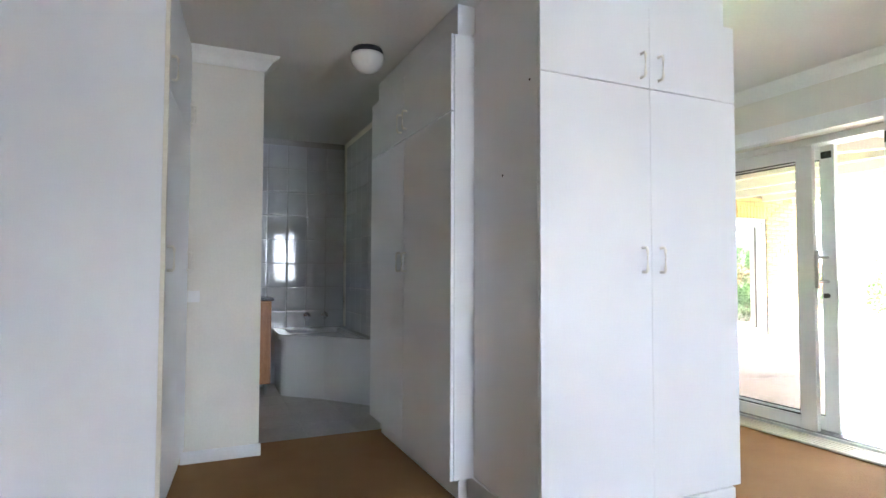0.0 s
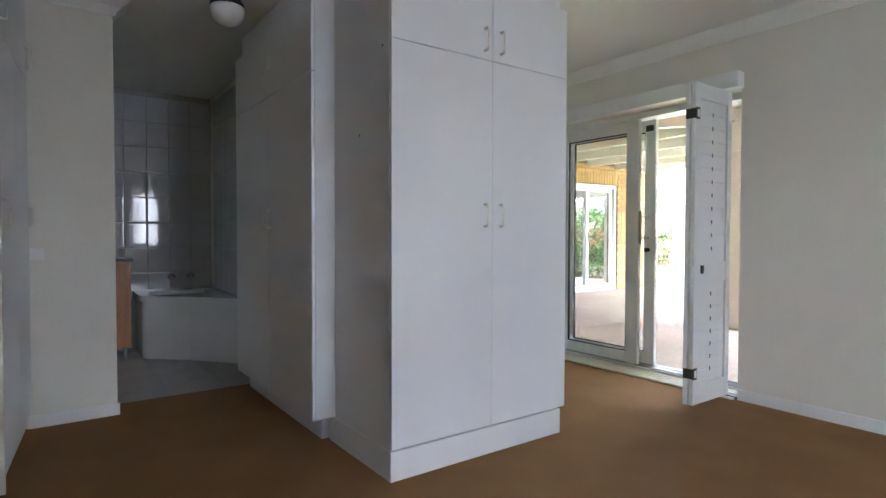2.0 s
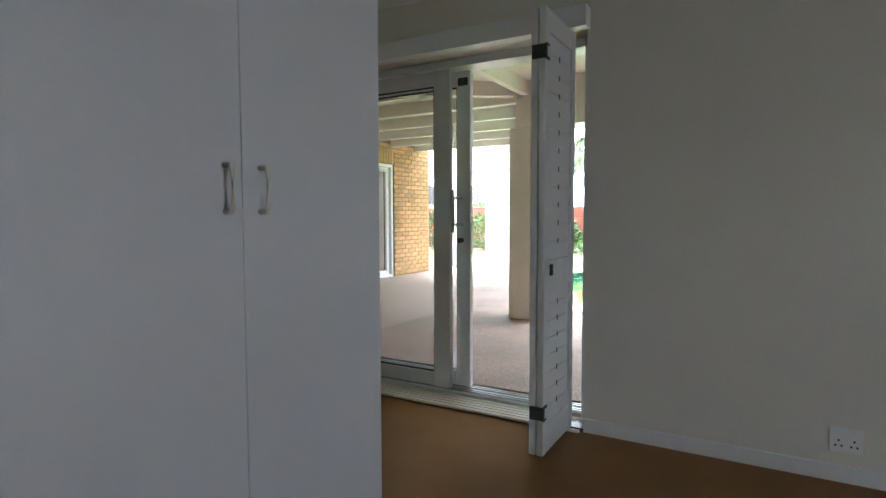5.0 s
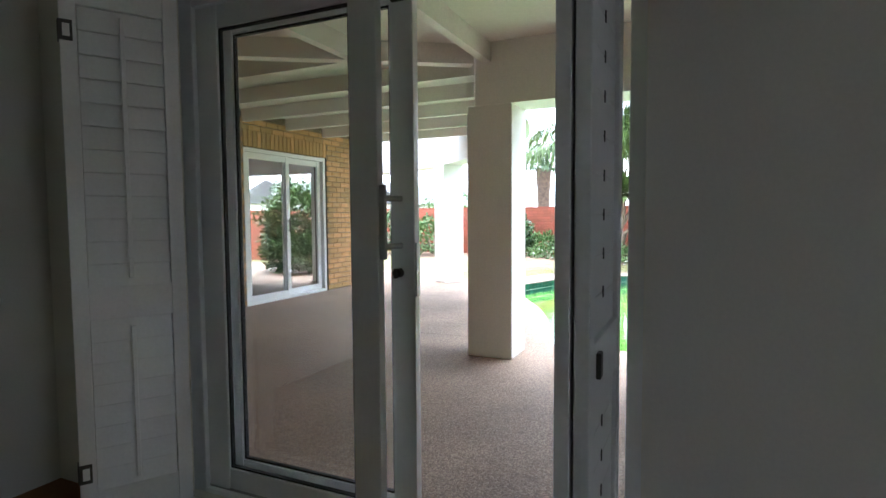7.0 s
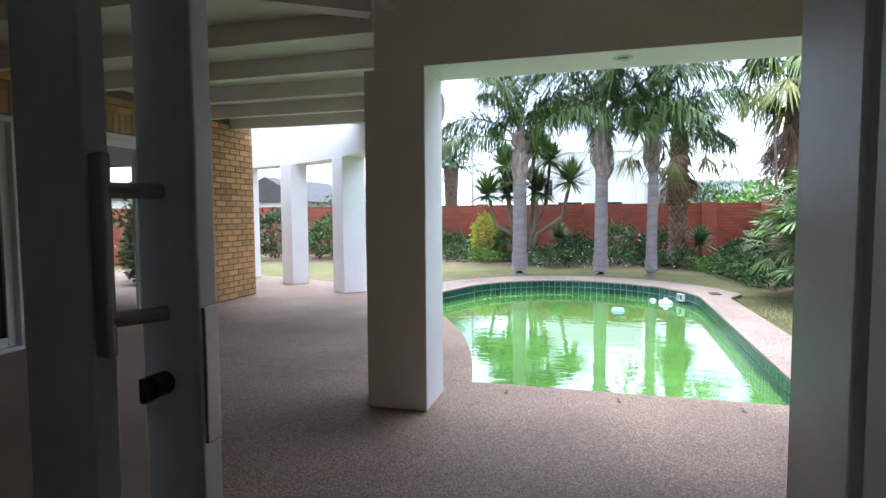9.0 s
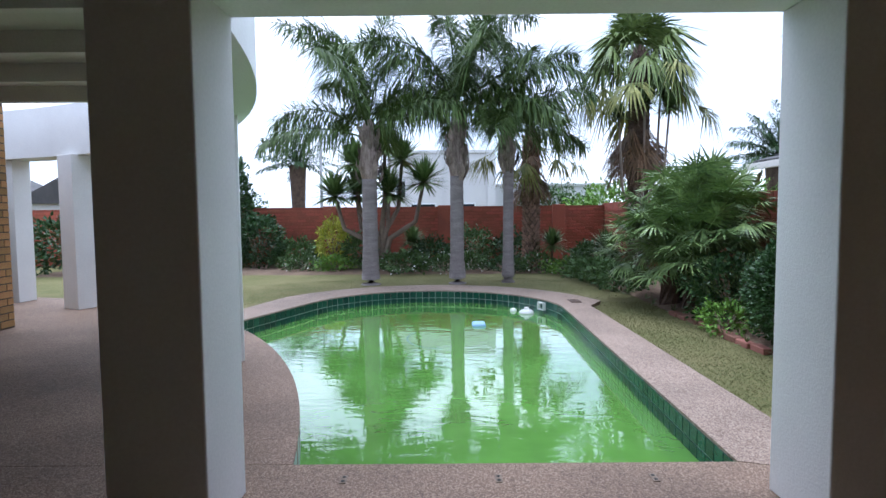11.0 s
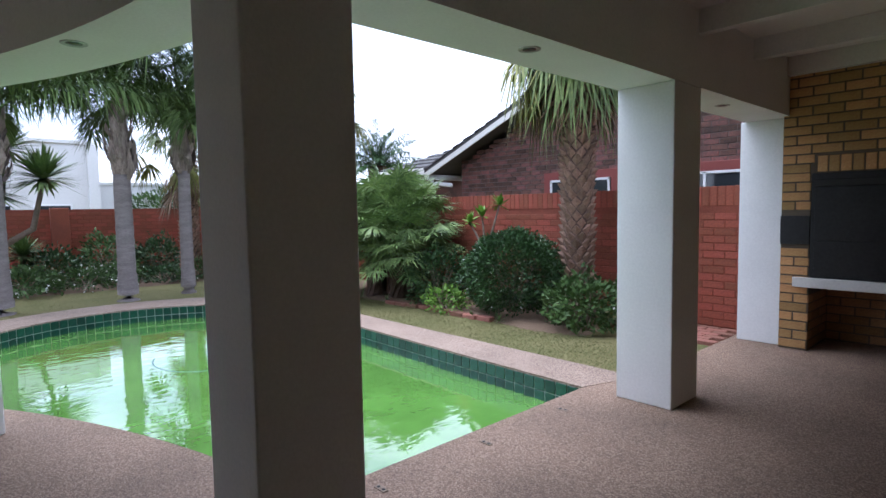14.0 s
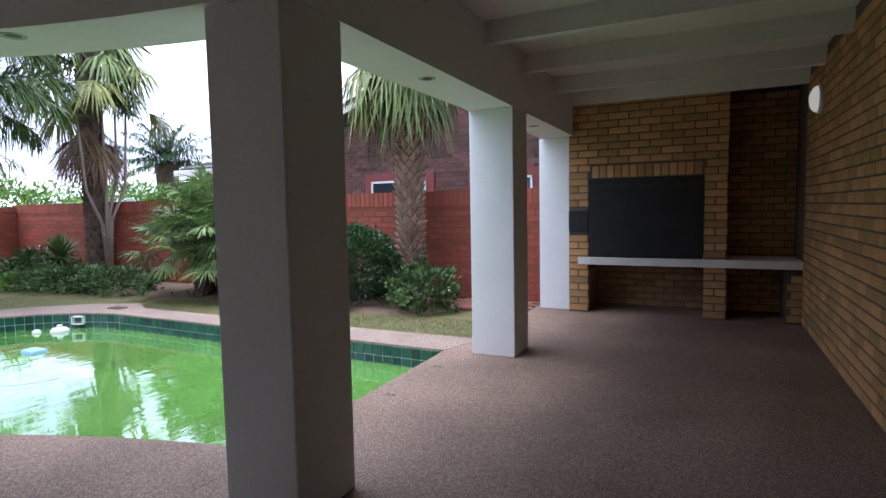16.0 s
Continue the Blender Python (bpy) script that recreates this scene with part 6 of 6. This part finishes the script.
for r in range(8):
    f0, f1 = r / 8, (r + 1) / 8
    n = int((14.1 - 2.6 * f0 - 9.2) / 0.3)
    for c in range(n):
        xa = 9.2 + 0.3 * c
        q = [rt.verts.new((x, -7.2 - 2.6 * f, 2.42 + f + dz)) for x, f, dz in ((xa, f0, 0.045), (xa + 0.285, f0, 0.045), (xa + 0.285, f1, 0.012), (xa, f1, 0.012), (xa, f0, 0.0), (xa + 0.285, f0, 0.0))]
        rt.faces.new(q[:4])
        rt.faces.new((q[4], q[5], q[1], q[0]))
tagged(part("roof_tiles", rt, M_ROOFTILE, wing_roof), kind="stuff")
bm = bmesh.new()
box(bm, 9.3, 14.15, -7.22, -7.12, 2.26, 2.41, 0.01)
part("fascia", bm, M_TIMBER, nh, "white painted fascia board")
NH_WIN = ((7.35, 6.15), (5.15, 4.1), (3.2, 2.2))
for a, b in NH_WIN:
    bm = bmesh.new()
    box(bm, b - 0.16, a + 0.16, NHY + 0.001, NHY + 0.05, 1.1, 1.98, 0.01)
    w = part("window", bm, M_REDFRAME, nh, "dark red window surround")
    bm = bmesh.new()
    box(bm, b, a, NHY + 0.045, NHY + 0.07, 1.2, 1.84)
    part("pane", bm, M_WINDOWDARK, w)
    for x in (b, (a + b) / 2 - 0.02, a - 0.04):
        bm = bmesh.new()
        box(bm, x, x + 0.04, NHY + 0.05, NHY + 0.085, 1.2, 1.84, 0.004)
        part("mullion", bm, M_ALU, w)
    bm = bmesh.new()
    box(bm, b, a, NHY + 0.05, NHY + 0.085, 1.80, 1.84, 0.004)
    part("mullion", bm, M_ALU, w)


# ---- pieces: bricks and tiles ----
PIECES = {}


def piece_mesh(w, h, d, mat, chamfer):
    """A thin brick or tile face in the x-z plane that stands out by d towards -y, centred on its own place."""
    key = (round(w, 3), round(h, 3), d, mat.name)
    if key not in PIECES:
        c = min(chamfer, w * 0.3, h * 0.3)
        me = bpy.data.meshes.new("piece")
        me.from_pydata(*piece_data(w, h, d, c))
        me.materials.append(mat)
        PIECES[key] = me
    return PIECES[key]


def tile_data(w, h, d, c):
    """A glazed tile: its rim falls away in three soft steps."""
    rings = [(0.0, 0.004), (0.0, -d + 0.0028), (0.0022, -d + 0.0011), (0.0055, -d + 0.0003), (0.011, -d)]
    v = [p for o, y in rings for p in ((-w / 2 + o, y, -h / 2 + o), (w / 2 - o, y, -h / 2 + o), (w / 2 - o, y, h / 2 - o), (-w / 2 + o, y, h / 2 - o))]
    f = [(4 * k + i, 4 * k + (i + 1) % 4, 4 * k + 4 + (i + 1) % 4, 4 * k + 4 + i) for k in range(4) for i in range(4)]
    return v, [], f + [(16, 17, 18, 19)]


def piece_data(w, h, d, c):
    if c == 0:
        return tile_data(w, h, d, c)
    a, b = w / 2, h / 2
    v = [(-a, 0.004, -b), (a, 0.004, -b), (a, 0.004, b), (-a, 0.004, b), (-a, -d + c, -b), (a, -d + c, -b), (a, -d + c, b), (-a, -d + c, b),
         (-a + c, -d, -b + c), (a - c, -d, -b + c), (a - c, -d, b - c), (-a + c, -d, b - c)]
    f = [(8, 9, 10, 11)]
    for i in range(4):
        j = (i + 1) % 4
        f += [(i, j, 4 + j, 4 + i), (4 + i, 4 + j, 8 + j, 8 + i)]
    return v, [], f


def lay(parent, name, m, cells, mat, depth=0.006, chamfer=0.003, near=0.0, most=300):
    """Lays pieces (u, z, w, h) on the plane m: the nearest to u = near as parts, the rest joined."""
    cells = sorted(cells, key=lambda c: abs(c[0] - near))
    off = Matrix.Translation(-world_offset(parent))
    for u, z, w, h in cells[:most]:
        ob = new(name, piece_mesh(w, h, depth, mat, chamfer))
        ob.parent = parent
        ob.matrix_basis = off @ m @ Matrix.Translation((u, 0, z))
    if cells[most:]:
        vs, fs = [], []
        k = off @ m
        for u, z, w, h in cells[most:]:
            v, _, f = piece_data(w, h, depth, min(chamfer, w * 0.3, h * 0.3))
            i = len(vs)
            vs += [tuple(k @ Vector((x + u, y, zz + z))) for x, y, zz in v]
            fs += [tuple(i + q for q in t) for t in f]
        me = bpy.data.meshes.new(name)
        me.from_pydata(vs, [], fs)
        me.materials.append(mat)
        ob = new(name + "work", me)
        ob.parent = parent
        tagged(ob, kind="stuff")


def courses(u0, u1, z0, z1, holes=(), L=0.220, H=0.071, j=0.014, top=None, shift=0.0):
    """Running bond between u0 and u1, with holes (u0, u1, z0, z1)."""
    out, r, z = [], 0, z0
    while z + H <= z1 + 0.001:
        zc = z + H / 2
        runs = [(u0, u1)]
        for a, b, c, d in holes:
            if c < zc < d:
                runs = [q for p in runs for q in ((p[0], min(p[1], a)), (max(p[0], b), p[1])) if q[1] - q[0] > 0.03]
        s = shift + (0.5 * (L + j) if r % 2 else 0.0)
        for a, b in runs:
            k = math.floor((a - s) / (L + j))
            while s + k * (L + j) < b:
                x0, x1 = max(a, s + k * (L + j)), min(b, s + k * (L + j) + L)
                if x1 - x0 > 0.035 and (top is None or top((x0 + x1) / 2) > z + H):
                    out.append(((x0 + x1) / 2, zc, x1 - x0, H))
                k += 1
        z += H + j
        r += 1
    return out


def soldiers(u0, u1, zc, H=0.215, W=0.073, j=0.012):
    n = max(1, round((u1 - u0) / (W + j)))
    p = (u1 - u0) / n
    return [(u0 + (k + 0.5) * p, zc, p - j, H) for k in range(n)]


def wall_plane(name):
    return bpy.data.objects[name]


# outer east wall: local u runs north from the plan's y = 0, face to +x
mE = Matrix.Translation((XO + 0.012, 0, 0)) @ pose(0, 0, 0, 0, 0, 90)
east = courses(-3.70, DY0 - 0.01, 0.02, 2.62) + courses(DY1 + 0.01, NY - 0.01, 0.02, 2.62, ((DY1, DY1 + 0.0, 0, 0),))
lay(wall_plane("wall_east_outer"), "brick", mE, east, M_BRICK, near=-2.0)
# north wing: face to -y
mN = Matrix.Translation((0, NY, 0))
hol = ((DD0, DD1, -1, NDT), (ND0, ND1, -1, NDT), (DD0, DD1, NDT, NDT + 0.235), (ND0, ND1, NDT, NDT + 0.235))
lay(wall_plane("wall_north_wing"), "brick", mN, courses(XO + 0.01, 7.22, 0.02, 2.62, hol) + soldiers(DD0, DD1, NDT + 0.118) + soldiers(ND0, ND1, NDT + 0.118), M_BRICK, near=5.2)
mN2 = Matrix.Translation((7.22, 0, 0)) @ pose(0, 0, 0, 0, 0, 90)
lay(wall_plane("wall_north_wing"), "brick", mN2, courses(NY, 11, 0.02, 2.62, ((WD0 - 0.01, WD1 + 0.01, 0.0, WDT + 0.01),)), M_BRICK, near=NY, most=0)
# barbecue: seen from the north, face to +y, local u runs west
mB = Matrix.Translation((0, BY, 0)) @ pose(0, 0, 0, 0, 0, 180)
lay(P_LEFT, "brick", mB, courses(-2.93, -2.70, 0.02, 1.62, ((-2.94, -2.69, 0.97, 1.25),), shift=-2.93), M_BRICK, near=-2.8)
lay(P_MID, "brick", mB, courses(-1.43, -1.20, 0.02, 1.62, ((-1.44, -1.19, 0.585, 0.685),), shift=-1.43), M_BRICK, near=-1.3)
lay(P_TOP, "brick", mB, soldiers(-2.66, -1.45, 1.70, 0.14) + courses(-2.93, -1.20, 1.63, 2.6, ((-2.68, -1.43, 1.6, 1.775),), shift=-2.93), M_BRICK, near=-2.0)
mB2 = Matrix.Translation((0, BY - 0.02, 0)) @ pose(0, 0, 0, 0, 0, 180)
lay(P_SMALL, "brick", mB2, courses(-0.62, -0.485, 0.02, 0.56), M_BRICK, near=-0.5)
mB3 = Matrix.Translation((0, BB, 0)) @ pose(0, 0, 0, 0, 0, 180)
# recess below the shelf: browner, darker brick than the front
lay(P_BACK, "brick", mB3, courses(-2.69, -1.44, 0.02, 0.58), M_BROWNBRICK, near=-1.6)
lay(P_BACK, "brick", mB3, courses(-1.19, -0.49, 0.02, 2.6), M_BRICK, near=-0.9)
mB4 = Matrix.Translation((1.20, 0, 0)) @ pose(0, 0, 0, 0, 0, -90)
lay(P_TOP, "brick", mB4, courses(-BY, -BB, 1.63, 2.6), M_BRICK, near=3.7)
lay(P_MID, "brick", mB4, courses(-BY, -BB, 0.02, 1.6), M_BRICK, near=3.7)
mB5 = Matrix.Translation((2.70, 0, 0)) @ pose(0, 0, 0, 0, 0, -90)
lay(P_LEFT, "brick", mB5, courses(-BY, -BB, 0.02, 0.58), M_BROWNBRICK, near=3.7)
# garden walls
mS = Matrix.Translation((0, -4.27, 0)) @ pose(0, 0, 0, 0, 0, 180)
lay(wall_s, "brick", mS, courses(-15.9, -3.38, 0.0, 1.33) + soldiers(-15.9, -3.38, 1.45), M_REDBRICK, 0.007, near=-4.5)
mG = Matrix.Translation((15.9, 0, 0)) @ pose(0, 0, 0, 0, 0, -90)
lay(wall_b, "brick", mG, courses(-16, 4.25, 0.0, 1.5), M_REDBRICK, 0.008, near=0.0)
# neighbouring gable
mH = Matrix.Translation((0, NHY, 0)) @ pose(0, 0, 0, 0, 0, 180)
holes = tuple((-a - 0.16, -b + 0.16, 1.1, 1.98) for a, b in NH_WIN)
lay(NH_WALL, "brick", mH, courses(-(EX - 0.56), -0.3, 1.2, 4.0, holes, top=lambda u: RZ - SL * abs(-u - RX) - 0.05), M_CLINKER, 0.009, 0.004, near=-7.0)

# bathroom tiles
TW, TH = 0.197, 0.247
mT = SKEW @ Matrix.Translation((0, 4.06, 0))
lay(wall_plane("wall_bathroom_back"), "wall_tile", mT, [(-2.52 - 0.2 * i, 0.125 + 0.25 * k, TW, TH) for i in range(9) for k in range(10)], M_WALLTILE, 0.007, 0.0)
mT2 = Matrix.Translation((-2.42, 0, 0)) @ pose(0, 0, 0, 0, 0, -90)
lay(wall_plane("wall_bathroom_side"), "wall_tile", mT2, [(-2.22 - 0.2 * i, 0.125 + 0.25 * k, TW, TH) for i in range(9) for k in range(10)], M_WALLTILE, 0.007, 0.0)
mF = Matrix.Translation((0, 0, -0.006)) @ pose(0, 0, 0, -90, 0, 0)
lay(wall_plane("floor_bathroom"), "floor_tile", mF, [(-2.60 - 0.36 * i, 2.26 + 0.36 * k, 0.354, 0.354) for i in range(6) for k in range(5)], M_TILEFLOOR, 0.006, 0.002)

# pool tiles along the garden side, two rows
line = [Vector(p) for p in POOL[18:]]
steps, at_len = [], 0.0
for a, b in zip(line, line[1:]):
    d = b - a
    while at_len < d.length:
        steps.append((a + d * (at_len / d.length), math.atan2(d.y, d.x)))
        at_len += 0.108
    at_len -= d.length
pool_wall = wall_plane("pool_wall")
tile = piece_mesh(0.1, 0.1, 0.006, M_POOLTILE, 0.002)
far = sorted(((p, a, z) for p, a in steps for z in (-0.065, -0.173)), key=lambda s: s[0].x)
for p, a, z in far[:300]:
    ob = new("pool_tile", tile)
    ob.parent = pool_wall
    ob.matrix_basis = Matrix.Translation((p.x, p.y, z)) @ pose(0, 0, 0, 0, 0, math.degrees(a)) 
vs, fs = [], []
for p, a, z in far[300:]:
    m = Matrix.Translation((p.x, p.y, z)) @ pose(0, 0, 0, 0, 0, math.degrees(a))
    v, _, f = piece_data(0.1, 0.1, 0.006, 0.002)
    i = len(vs)
    vs += [tuple(m @ Vector(q)) for q in v]
    fs += [tuple(i + q for q in t) for t in f]
if vs:
    me = bpy.data.meshes.new("pool_tilework")
    me.from_pydata(vs, [], fs)
    me.materials.append(M_POOLTILE)
    ob = new("pool_tilework", me)
    ob.parent = pool_wall
    tagged(ob, kind="stuff")

# clay pavers by the side wall
pv = thing("pavement_pavers", (3.9, -3.8, GROUND), "red clay pavers by the side wall", "paving", kind="structure")
paver = piece_mesh(0.215, 0.1, 0.05, M_PAVER, 0.004)
for i in range(5):
    for k in range(7):
        ob = new("paver", paver)
        ob.parent = pv
        ob.matrix_basis = Matrix.Translation(-world_offset(pv)) @ pose(3.53 + 0.225 * i + (0.11 if k % 2 else 0), -4.2 + 0.11 * k, GROUND - 0.01, -90, 0, 0)
